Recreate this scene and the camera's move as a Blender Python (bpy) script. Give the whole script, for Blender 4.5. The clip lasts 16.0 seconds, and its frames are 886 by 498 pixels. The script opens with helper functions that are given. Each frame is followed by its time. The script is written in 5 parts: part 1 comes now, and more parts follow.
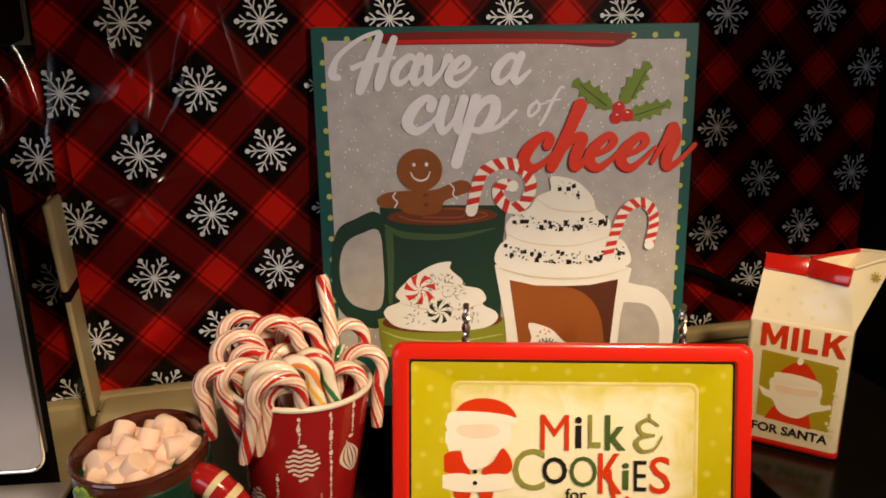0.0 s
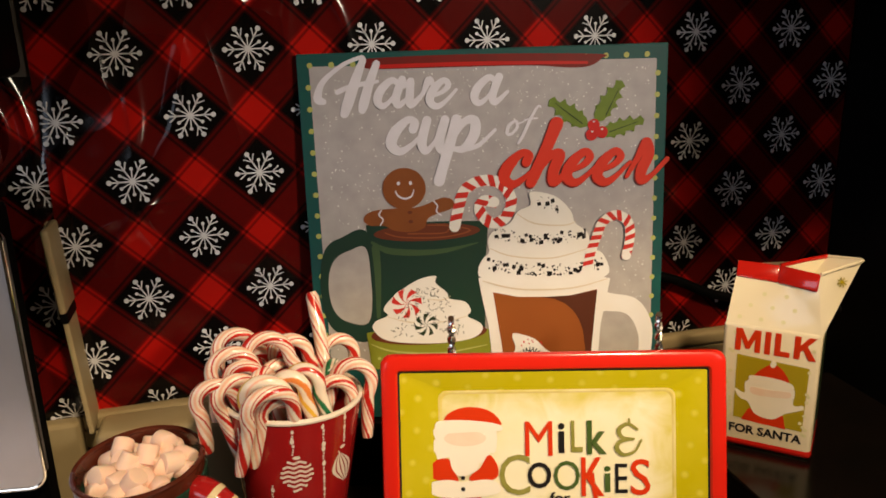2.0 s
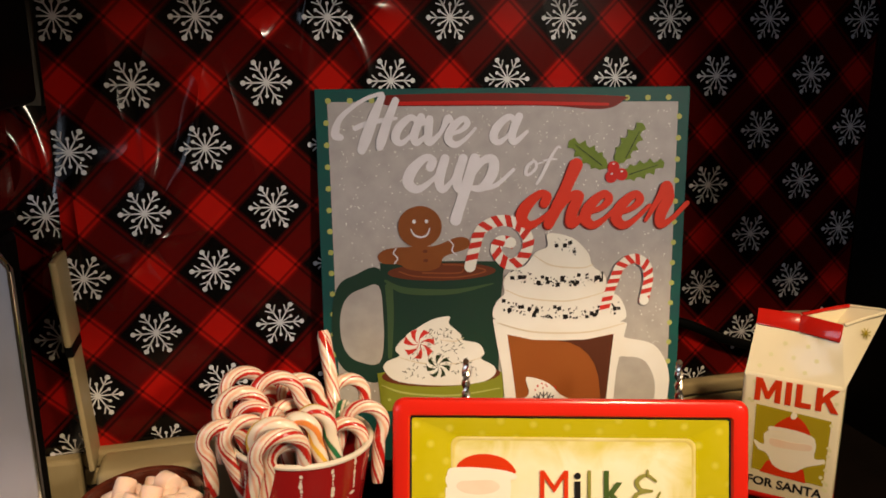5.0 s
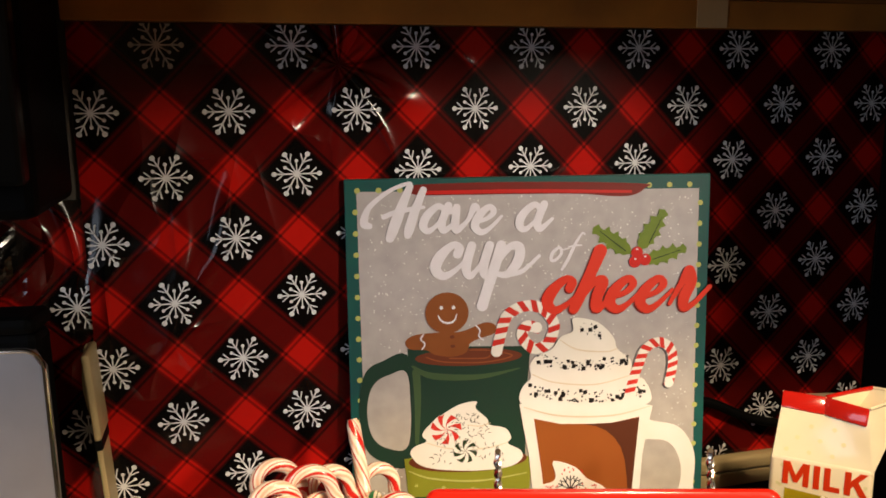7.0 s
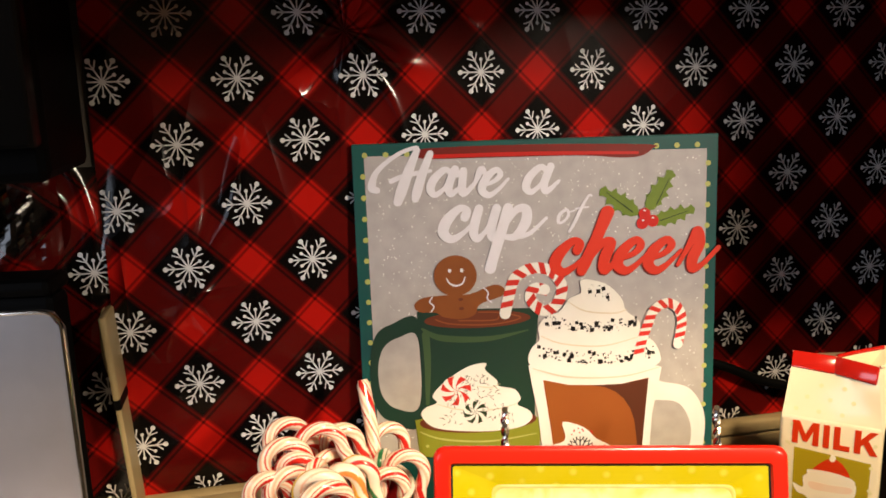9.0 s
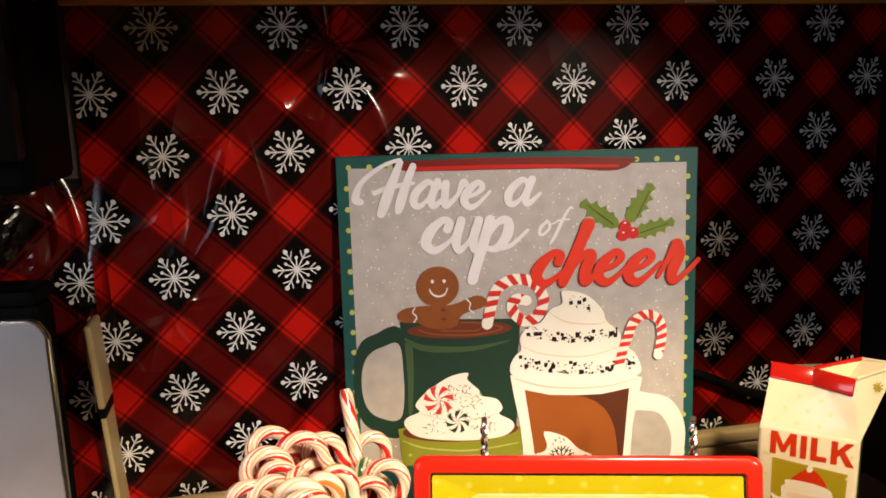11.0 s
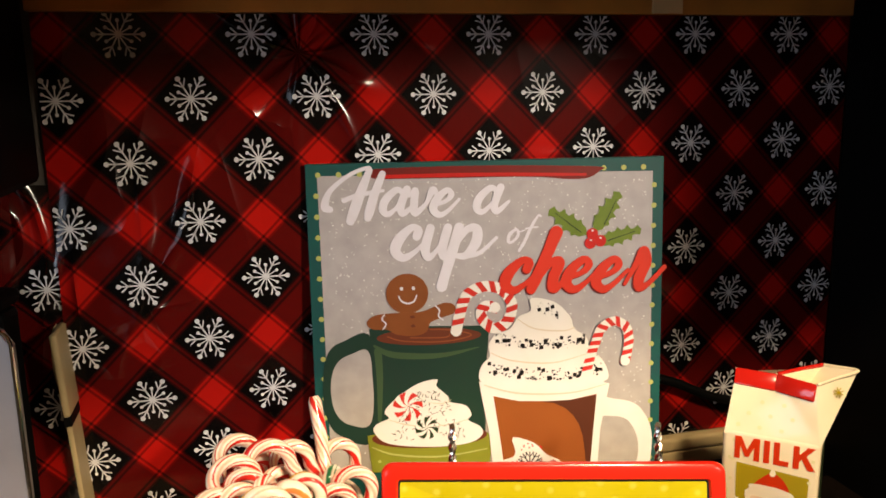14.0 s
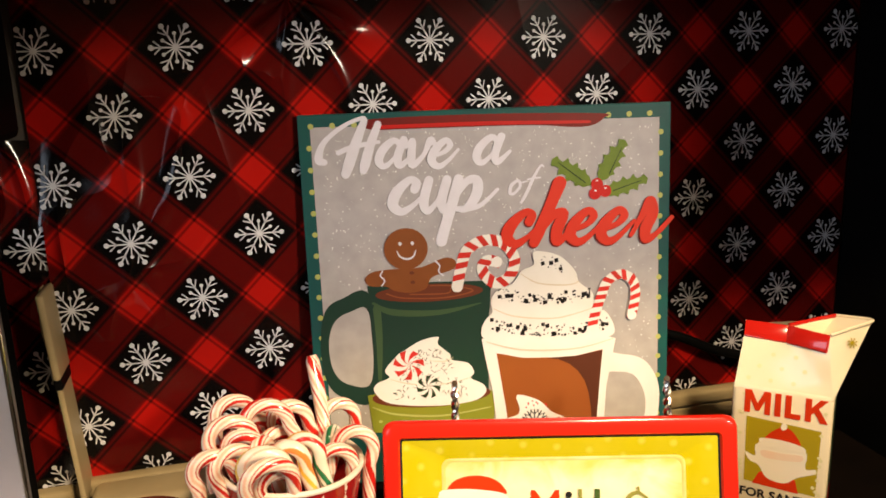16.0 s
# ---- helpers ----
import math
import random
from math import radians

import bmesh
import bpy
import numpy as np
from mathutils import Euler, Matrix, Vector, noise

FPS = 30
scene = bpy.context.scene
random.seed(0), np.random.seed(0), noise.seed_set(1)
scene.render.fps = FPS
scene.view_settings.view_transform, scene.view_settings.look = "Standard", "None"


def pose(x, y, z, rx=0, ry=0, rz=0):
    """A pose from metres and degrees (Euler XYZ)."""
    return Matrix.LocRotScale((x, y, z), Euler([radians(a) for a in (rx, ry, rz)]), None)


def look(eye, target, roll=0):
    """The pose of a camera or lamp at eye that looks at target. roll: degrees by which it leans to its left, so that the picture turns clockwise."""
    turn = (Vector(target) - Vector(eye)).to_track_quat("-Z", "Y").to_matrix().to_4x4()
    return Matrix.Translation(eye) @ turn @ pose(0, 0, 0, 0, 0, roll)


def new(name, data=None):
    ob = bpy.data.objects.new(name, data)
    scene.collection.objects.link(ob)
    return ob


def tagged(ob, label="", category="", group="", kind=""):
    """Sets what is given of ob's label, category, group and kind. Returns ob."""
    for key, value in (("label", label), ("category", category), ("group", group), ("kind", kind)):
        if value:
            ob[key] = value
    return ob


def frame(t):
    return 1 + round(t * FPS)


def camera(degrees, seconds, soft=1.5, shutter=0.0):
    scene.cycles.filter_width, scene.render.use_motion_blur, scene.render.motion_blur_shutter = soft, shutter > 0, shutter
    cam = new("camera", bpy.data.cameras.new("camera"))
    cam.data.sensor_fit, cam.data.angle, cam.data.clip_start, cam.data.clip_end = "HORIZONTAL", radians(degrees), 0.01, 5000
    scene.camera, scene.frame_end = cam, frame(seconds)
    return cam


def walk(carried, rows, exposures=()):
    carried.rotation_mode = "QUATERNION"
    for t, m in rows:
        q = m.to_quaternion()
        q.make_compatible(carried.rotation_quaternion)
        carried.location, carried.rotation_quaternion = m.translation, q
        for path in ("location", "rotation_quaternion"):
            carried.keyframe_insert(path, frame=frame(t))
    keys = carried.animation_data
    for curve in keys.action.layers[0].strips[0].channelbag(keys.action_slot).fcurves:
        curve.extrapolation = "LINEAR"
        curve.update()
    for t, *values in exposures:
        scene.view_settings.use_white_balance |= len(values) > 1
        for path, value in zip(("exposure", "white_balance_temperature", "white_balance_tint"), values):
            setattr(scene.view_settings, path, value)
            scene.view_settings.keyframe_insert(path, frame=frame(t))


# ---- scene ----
cam = camera(58.0, 16.0, soft=1.7)
PATH = [
    (0, (-0.1241, -0.5883, 0.3607), (0.3096, 1.2734, -0.2253), -0.69),
    (0.5, (-0.1146, -0.5921, 0.3735), (0.3359, 1.2725, -0.1917), -2.12),
    (1, (-0.119, -0.6001, 0.3743), (0.3361, 1.2667, -0.1798), -2.13),
    (1.5, (-0.1337, -0.6049, 0.3659), (0.2807, 1.2746, -0.1783), -1.08),
    (2, (-0.1252, -0.6087, 0.3711), (0.3361, 1.2531, -0.1928), -1.71),
    (2.5, (-0.1296, -0.6128, 0.3673), (0.3174, 1.2458, -0.222), -1.36),
    (3, (-0.1265, -0.6107, 0.3657), (0.3565, 1.2439, -0.2079), -0.91),
    (3.5, (-0.1248, -0.6069, 0.3664), (0.3413, 1.2506, -0.2088), -0.66),
    (3.7, (-0.1236, -0.6061, 0.367), (0.3348, 1.2559, -0.2005), -0.84),
    (5.8, (-0.1547, -0.5818, 0.3927), (0.3305, 1.3021, -0.0701), 0.2),
    (6, (-0.1594, -0.5797, 0.4022), (0.3302, 1.2996, -0.0749), 0.31),
    (6.5, (-0.1578, -0.5854, 0.4039), (0.3405, 1.3073, -0.011), 0.13),
    (7, (-0.1604, -0.5868, 0.4039), (0.3411, 1.3135, 0.0326), -0.56),
    (7.5, (-0.1503, -0.5906, 0.3973), (0.328, 1.3123, 0.0094), -1.58),
    (8, (-0.1486, -0.5905, 0.3935), (0.3182, 1.3097, -0.0214), -1.69),
    (8.2, (-0.1516, -0.5924, 0.3901), (0.301, 1.313, -0.0168), -1.86),
    (10.3, (-0.1353, -0.6049, 0.3934), (0.2838, 1.3037, -0.0331), -1.51),
    (10.5, (-0.1348, -0.6062, 0.3941), (0.3083, 1.3018, -0.0111), -0.94),
    (11, (-0.1351, -0.6094, 0.3959), (0.2916, 1.3034, -0.0024), -1.41),
    (11.5, (-0.1316, -0.6087, 0.3916), (0.325, 1.2963, -0.0087), -0.13),
    (12, (-0.1295, -0.6061, 0.3928), (0.332, 1.2939, -0.0281), -0.11),
    (12.5, (-0.1257, -0.6099, 0.3986), (0.3376, 1.2897, -0.0219), -0.29),
    (13, (-0.1248, -0.6113, 0.3996), (0.3487, 1.2893, -0.0052), -0.46),
    (13.5, (-0.1261, -0.6119, 0.4015), (0.3556, 1.2912, 0.0206), -0.4),
    (14, (-0.129, -0.6134, 0.4003), (0.3516, 1.2878, 0.0062), -0.99),
    (14.5, (-0.1287, -0.615, 0.3996), (0.3723, 1.2777, -0.0058), -1.09),
    (15, (-0.1276, -0.6113, 0.3947), (0.3705, 1.2762, -0.0413), -1.11),
    (15.5, (-0.1253, -0.6086, 0.3923), (0.3791, 1.2758, -0.0501), -1.15),
    (16, (-0.1248, -0.5953, 0.3849), (0.3508, 1.2893, -0.0865), -1.9),
]
walk(cam, [(t, look(eye, target, roll)) for t, eye, target, roll in PATH], exposures=[(0.0, -0.63), (3.7, -0.61), (5.8, -0.6), (6.0, -0.58), (6.5, -0.36), (7.0, -0.17), (8.2, -0.02), (10.3, 0.02), (16.0, 0.0)])

# ---- light ----
world = bpy.data.worlds.new("room_dark")
scene.world = world
world.use_nodes = True
world.node_tree.nodes["Background"].inputs[0].default_value = (0.75, 0.8, 1.0, 1)
world.node_tree.nodes["Background"].inputs[1].default_value = 0.002


def lamp(name, kind, eye, target, watts, colour, **more):
    data = bpy.data.lights.new(name, kind)
    data.energy, data.color = watts, colour
    for key, value in more.items():
        if key == "size":
            data.size = value
        elif key == "size_y":
            data.shape, data.size_y = "RECTANGLE", value
        elif key == "radius":
            data.shadow_soft_size = value
        elif key == "cone":
            data.spot_size = radians(value)
        elif key == "blend":
            data.spot_blend = value
    ob = new(name, data)
    ob.matrix_world = look(eye, target)
    return ob


lamp("front_spot_lamp", "SPOT", (0.56, -1.05, 0.645), (0.02, -0.02, 0.215), 68, (1.0, 0.83, 0.63), radius=0.07, cone=31.5, blend=1.0)
lamp("ceiling_lamp", "POINT", (0.16, -1.09, 1.32), (0.1, 0.0, 0.0), 124, (1.0, 0.74, 0.45), radius=0.08)
lamp("window_light", "AREA", (-1.28, -0.88, 0.55), (0.0, 0.0, 0.32), 6.2, (0.76, 0.84, 1.0), size=0.80, size_y=0.5)

# ---- materials ----


def material(name, colour, rough=0.5, metal=0.0, spot=None, scale=60.0, bump=0.0, bump_scale=250.0, coat=0.0, spec=0.3, mix=0.25, sub=0.0):
    """A surface with two scales of variation: patches of a second colour, and fine relief."""
    m = bpy.data.materials.new(name)
    m.use_nodes = True
    n, l = m.node_tree.nodes, m.node_tree.links
    b = n["Principled BSDF"]
    b.inputs["Roughness"].default_value = rough
    b.inputs["Metallic"].default_value = metal
    b.inputs["Coat Weight"].default_value = coat
    b.inputs["Coat Roughness"].default_value = 0.08
    b.inputs["Specular IOR Level"].default_value = spec
    if sub:
        b.inputs["Subsurface Weight"].default_value = sub
        b.inputs["Subsurface Radius"].default_value = (0.004, 0.002, 0.001)
        b.inputs["Subsurface Scale"].default_value = 1.0
    co = n.new("ShaderNodeTexCoord")
    tex = n.new("ShaderNodeTexNoise")
    tex.inputs["Scale"].default_value, tex.inputs["Detail"].default_value = scale, 6
    l.new(co.outputs["Object"], tex.inputs["Vector"])
    other = spot or tuple(c * 0.72 for c in colour)
    ramp = n.new("ShaderNodeMapRange")
    ramp.inputs["From Min"].default_value, ramp.inputs["From Max"].default_value = 0.35, 0.75
    ramp.inputs["To Max"].default_value = mix
    l.new(tex.outputs["Fac"], ramp.inputs["Value"])
    blend = n.new("ShaderNodeMix")
    blend.data_type = "RGBA"
    blend.inputs["A"].default_value, blend.inputs["B"].default_value = (*colour, 1), (*other, 1)
    l.new(ramp.outputs["Result"], blend.inputs["Factor"])
    l.new(blend.outputs["Result"], b.inputs["Base Color"])
    if bump:
        fine = n.new("ShaderNodeTexNoise")
        fine.inputs["Scale"].default_value, fine.inputs["Detail"].default_value = bump_scale, 5
        l.new(co.outputs["Object"], fine.inputs["Vector"])
        bp = n.new("ShaderNodeBump")
        bp.inputs["Strength"].default_value, bp.inputs["Distance"].default_value = bump, 0.001
        l.new(fine.outputs["Fac"], bp.inputs["Height"])
        l.new(bp.outputs["Normal"], b.inputs["Normal"])
    return m


def math_node(m, op, a, b=None, c=None):
    node = m.node_tree.nodes.new("ShaderNodeMath")
    node.operation = op
    for i, v in enumerate((a, b, c)):
        if v is None:
            continue
        if isinstance(v, (int, float)):
            node.inputs[i].default_value = v
        else:
            m.node_tree.links.new(v, node.inputs[i])
    return node.outputs[0]


def crumple(m, bsdf, strength=1.0):
    """Foil creases: sharp folds that run down the sheet, strongest in one badly taped area, and faint waves elsewhere."""
    n, l = m.node_tree.nodes, m.node_tree.links
    co = n.new("ShaderNodeTexCoord")

    def ridges(scale, turn, sharp, detail):
        mp = n.new("ShaderNodeMapping")
        mp.inputs["Scale"].default_value = scale
        mp.inputs["Rotation"].default_value = (0, radians(turn), 0)
        l.new(co.outputs["Object"], mp.inputs["Vector"])
        folds = n.new("ShaderNodeTexNoise")
        folds.inputs["Scale"].default_value, folds.inputs["Detail"].default_value = 1.0, detail
        folds.inputs["Distortion"].default_value = 0.6
        l.new(mp.outputs["Vector"], folds.inputs["Vector"])
        off = math_node(m, "MULTIPLY", math_node(m, "ABSOLUTE", math_node(m, "SUBTRACT", folds.outputs["Fac"], 0.5)), 2.0)
        return math_node(m, "POWER", math_node(m, "SUBTRACT", 1.0, off), sharp)

    sep = n.new("ShaderNodeSeparateXYZ")
    l.new(co.outputs["Object"], sep.inputs[0])
    def away(cx, cz, rx, rz):
        dx = math_node(m, "DIVIDE", math_node(m, "SUBTRACT", sep.outputs["X"], cx), rx)
        dz = math_node(m, "DIVIDE", math_node(m, "SUBTRACT", sep.outputs["Z"], cz), rz)
        return math_node(m, "SQRT", math_node(m, "ADD", math_node(m, "MULTIPLY", dx, dx), math_node(m, "MULTIPLY", dz, dz)))

    far = away(-0.225, 0.30, 0.10, 0.10)
    taped = n.new("ShaderNodeMapRange")
    taped.inputs["From Min"].default_value, taped.inputs["From Max"].default_value = 1.1, 0.3
    taped.inputs["To Min"].default_value = 0.03
    l.new(far, taped.inputs["Value"])
    folds = math_node(m, "ADD", ridges((15, 1, 5), -16, 7.0, 0.5), math_node(m, "MULTIPLY", ridges((12, 1, 9), -34, 7.0, 0.5), 0.7))
    # folds that run out from the tape under the cabinet
    angle = math_node(m, "ARCTAN2", math_node(m, "SUBTRACT", sep.outputs["Z"], 0.428), math_node(m, "SUBTRACT", sep.outputs["X"], -0.082))
    rays = n.new("ShaderNodeTexNoise")
    rays.noise_dimensions = "2D"
    rays.inputs["Scale"].default_value, rays.inputs["Detail"].default_value = 1.0, 0.3
    polar = n.new("ShaderNodeCombineXYZ")
    l.new(math_node(m, "MULTIPLY", angle, 1.7), polar.inputs["X"])
    l.new(math_node(m, "MULTIPLY", away(-0.082, 0.428, 1.0, 1.0), 9.0), polar.inputs["Y"])
    l.new(polar.outputs[0], rays.inputs["Vector"])
    sharp_rays = math_node(m, "POWER", math_node(m, "SUBTRACT", 1.0, math_node(m, "MULTIPLY", math_node(m, "ABSOLUTE", math_node(m, "SUBTRACT", rays.outputs["Fac"], 0.5)), 2.0)), 6.0)
    reach = n.new("ShaderNodeMapRange")
    reach.inputs["From Min"].default_value, reach.inputs["From Max"].default_value = 0.105, 0.03
    l.new(away(-0.082, 0.428, 1.0, 1.0), reach.inputs["Value"])
    star = math_node(m, "MULTIPLY", math_node(m, "MULTIPLY", sharp_rays, 0.6), reach.outputs["Result"])
    bp = n.new("ShaderNodeBump")
    bp.inputs["Strength"].default_value, bp.inputs["Distance"].default_value = strength, 0.0090
    l.new(math_node(m, "ADD", math_node(m, "MULTIPLY", folds, taped.outputs["Result"]), star), bp.inputs["Height"])
    l.new(bp.outputs["Normal"], bsdf.inputs["Normal"])


STEP = 0.045  # half the distance between snowflakes of one row


def plaid_material(name, x0, z0):
    """Printed foil paper: red bands crossing on the diagonal over black, with thin dark lines."""
    m = bpy.data.materials.new(name)
    m.use_nodes = True
    n, l = m.node_tree.nodes, m.node_tree.links
    b = n["Principled BSDF"]
    co = n.new("ShaderNodeTexCoord")
    sep = n.new("ShaderNodeSeparateXYZ")
    l.new(co.outputs["Object"], sep.inputs[0])
    x = math_node(m, "SUBTRACT", sep.outputs["X"], x0)
    z = math_node(m, "SUBTRACT", sep.outputs["Z"], z0)
    length = 2 * STEP

    def stripe(d, low, high, soft):
        rise = n.new("ShaderNodeMapRange")
        rise.inputs["From Min"].default_value, rise.inputs["From Max"].default_value = low - soft, low + soft
        l.new(d, rise.inputs["Value"])
        fall = n.new("ShaderNodeMapRange")
        fall.inputs["From Min"].default_value, fall.inputs["From Max"].default_value = high + soft, high - soft
        l.new(d, fall.inputs["Value"])
        return math_node(m, "MULTIPLY", rise.outputs["Result"], fall.outputs["Result"])

    def band(v):
        """A wide red core, a dark pinstripe and a thin red line on either side of it."""
        f = math_node(m, "FRACT", math_node(m, "ADD", math_node(m, "DIVIDE", v, length), 100.0))
        d = math_node(m, "ABSOLUTE", math_node(m, "SUBTRACT", f, 0.5))  # 0 in the middle of a red band, 0.5 at a snowflake
        core = stripe(d, -1.0, 0.139, 0.008)
        line = math_node(m, "MULTIPLY", stripe(d, 0.165, 0.197, 0.010), 0.8)
        ground = math_node(m, "MULTIPLY", stripe(d, -1.0, 0.215, 0.016), 0.26)
        return math_node(m, "MAXIMUM", math_node(m, "MAXIMUM", core, line), ground)

    p = band(math_node(m, "ADD", x, z))
    q = band(math_node(m, "SUBTRACT", x, z))
    both = math_node(m, "MULTIPLY", p, q)
    either = math_node(m, "MAXIMUM", p, q)
    twill = n.new("ShaderNodeTexWave")
    twill.inputs["Scale"].default_value, twill.inputs["Distortion"].default_value = 420, 2
    l.new(co.outputs["Object"], twill.inputs["Vector"])
    weave = math_node(m, "MULTIPLY_ADD", twill.outputs["Fac"], 0.35, 0.82)
    amount = math_node(m, "ADD", math_node(m, "MULTIPLY", either, 0.20), math_node(m, "MULTIPLY", both, 0.90))
    amount = math_node(m, "MULTIPLY", amount, weave)
    mixer = n.new("ShaderNodeMix")
    mixer.data_type = "RGBA"
    mixer.inputs["A"].default_value, mixer.inputs["B"].default_value = (0.0030, 0.0022, 0.0022, 1), (0.40, 0.008, 0.005, 1)
    l.new(amount, mixer.inputs["Factor"])
    l.new(mixer.outputs["Result"], b.inputs["Base Color"])
    b.inputs["Roughness"].default_value = 0.15
    b.inputs["Specular IOR Level"].default_value = 0.2
    crumple(m, b)
    return m


FLAKE_X, FLAKE_Z = -0.2045, 0.441
PLAID = plaid_material("plaid_foil_paper", FLAKE_X, FLAKE_Z)
PLAID_SIDE = plaid_material("plaid_foil_paper_offcut", -0.2695, 0.262)
PLAID_SIDE.node_tree.nodes["Principled BSDF"].inputs["Roughness"].default_value = 0.14
PLAID_SIDE.node_tree.nodes["Principled BSDF"].inputs["Specular IOR Level"].default_value = 0.45
FLAKE = material("silver_white_print", (0.60, 0.60, 0.62), 0.35, mix=0.2)
WOOD = material("oak_veneer", (0.62, 0.33, 0.10), 0.45, spot=(0.22, 0.10, 0.035), scale=18, mix=0.7, bump=0.15)
WOOD_RAIL = material("oak_rail", (0.62, 0.26, 0.045), 0.4, spot=(0.24, 0.10, 0.03), scale=14, mix=0.75, bump=0.1)
WOOD_PALE = material("pale_oak_patch", (0.72, 0.50, 0.24), 0.5, scale=30)
CREAM = material("cream_laminate", (0.35, 0.275, 0.145), 0.4, scale=40, mix=0.35, bump=0.05)
BLACK = material("black_enamel", (0.002, 0.002, 0.002), 0.6, spec=0.06, scale=20, spot=(0.006, 0.0055, 0.005))
BLACK_GLASS = material("black_glass", (0.004, 0.004, 0.004), 0.2, spec=0.25, scale=9)
STONE = material("dark_worktop", (0.010, 0.008, 0.007), 0.35, spot=(0.03, 0.024, 0.018), scale=180, mix=0.5, bump=0.04)
STEEL = material("brushed_steel", (0.70, 0.66, 0.66), 0.48, metal=1.0, spot=(0.48, 0.46, 0.45), scale=14, mix=0.6)
STEEL_TRAY = material("satin_steel_tray", (0.80, 0.75, 0.73), 0.5, metal=1.0, spot=(0.62, 0.58, 0.57), scale=22, mix=0.6, bump=0.05)
STEEL_EDGE = material("polished_steel_edge", (0.75, 0.70, 0.62), 0.15, metal=1.0, scale=30)
RISER = material("dark_brown_wood", (0.006, 0.004, 0.003), 0.2, spec=0.35, spot=(0.003, 0.0025, 0.002), scale=26, mix=0.7, bump=0.08)
PAINT_WALL = material("dull_wall_paint", (0.085, 0.075, 0.065), 0.8, scale=8, bump=0.1)

# ---- building helpers ----


def mesh_of(bm, name, smooth=False):
    me = bpy.data.meshes.new(name)
    bmesh.ops.recalc_face_normals(bm, faces=bm.faces)
    bm.to_mesh(me)
    bm.free()
    if smooth:
        me.polygons.foreach_set("use_smooth", [True] * len(me.polygons))
        me.set_sharp_from_angle(angle=radians(38))
    return me


def part(name, bm, mat, parent, label="", smooth=False, at=None):
    """Link a bmesh as one mesh under a thing or a part."""
    me = mesh_of(bm, name, smooth)
    me.materials.append(mat)
    ob = new(name, me)
    ob.parent = parent
    if at is not None:
        ob.matrix_basis = at
    return tagged(ob, label)


def solid(name, bm, mat, label, category, kind="", group="", smooth=False, at=None):
    """A top-level thing of one mesh."""
    return tagged(part(name, bm, mat, None, "", smooth, at), label, category, group, kind)


def thing(name, m, label, category, group="", kind=""):
    ob = new(name)
    ob.empty_display_size = 0.02
    ob.matrix_basis = m
    return tagged(ob, label, category, group, kind)


def box(x0, x1, y0, y1, z0, z1, bevel=0.0, segments=2):
    bm = bmesh.new()
    bmesh.ops.create_cube(bm, size=1.0)
    for v in bm.verts:
        v.co = ((x0 + x1) / 2 + v.co.x * (x1 - x0), (y0 + y1) / 2 + v.co.y * (y1 - y0), (z0 + z1) / 2 + v.co.z * (z1 - z0))
    if bevel:
        bmesh.ops.bevel(bm, geom=list(bm.edges), offset=bevel, segments=segments, affect="EDGES", profile=0.5)
    return bm


def smooth_line(pts, steps=6, closed=False):
    """A Catmull-Rom curve through points of any dimension."""
    p = [np.array(q, float) for q in pts]
    n = len(p)
    out = []
    for i in range(n if closed else n - 1):
        a, b, c, d = (p[(i - 1) % n], p[i], p[(i + 1) % n], p[(i + 2) % n]) if closed else (p[max(i - 1, 0)], p[i], p[i + 1], p[min(i + 2, n - 1)])
        for k in range(steps):
            t = k / steps
            out.append(0.5 * (2 * b + (c - a) * t + (2 * a - 5 * b + 4 * c - d) * t * t + (3 * b - a - 3 * c + d) * t**3))
    if not closed:
        out.append(p[-1])
    return out


def slab(pts, front, thick=0.0006, bm=None):
    """A flat piece with the outline pts (x, z), whose front lies at y = front."""
    bm = bm or bmesh.new()
    a = [bm.verts.new((x, front, z)) for x, z in pts]
    b = [bm.verts.new((x, front + thick, z)) for x, z in pts]
    faces = [bm.faces.new(a)]
    for i in range(len(pts)):
        j = (i + 1) % len(pts)
        bm.faces.new((a[i], b[i], b[j], a[j]))
    faces[0].normal_update()
    bmesh.ops.triangulate(bm, faces=faces, ngon_method="EAR_CLIP")
    return bm


def ellipse(cx, cz, rx, rz, n=28, a0=0.0, a1=360.0, turn=0.0):
    c, s = math.cos(radians(turn)), math.sin(radians(turn))
    out = []
    full = abs(a1 - a0) >= 359.9
    for i in range(n if full else n + 1):
        a = radians(a0 + (a1 - a0) * i / n)
        x, z = rx * math.cos(a), rz * math.sin(a)
        out.append((cx + x * c - z * s, cz + x * s + z * c))
    return out


def round_rect(x0, x1, z0, z1, r, n=6):
    out = []
    for cx, cz, a in ((x1 - r, z1 - r, 0), (x0 + r, z1 - r, 90), (x0 + r, z0 + r, 180), (x1 - r, z0 + r, 270)):
        out += [(cx + r * math.cos(radians(a + 90 * i / n)), cz + r * math.sin(radians(a + 90 * i / n))) for i in range(n + 1)]
    return out


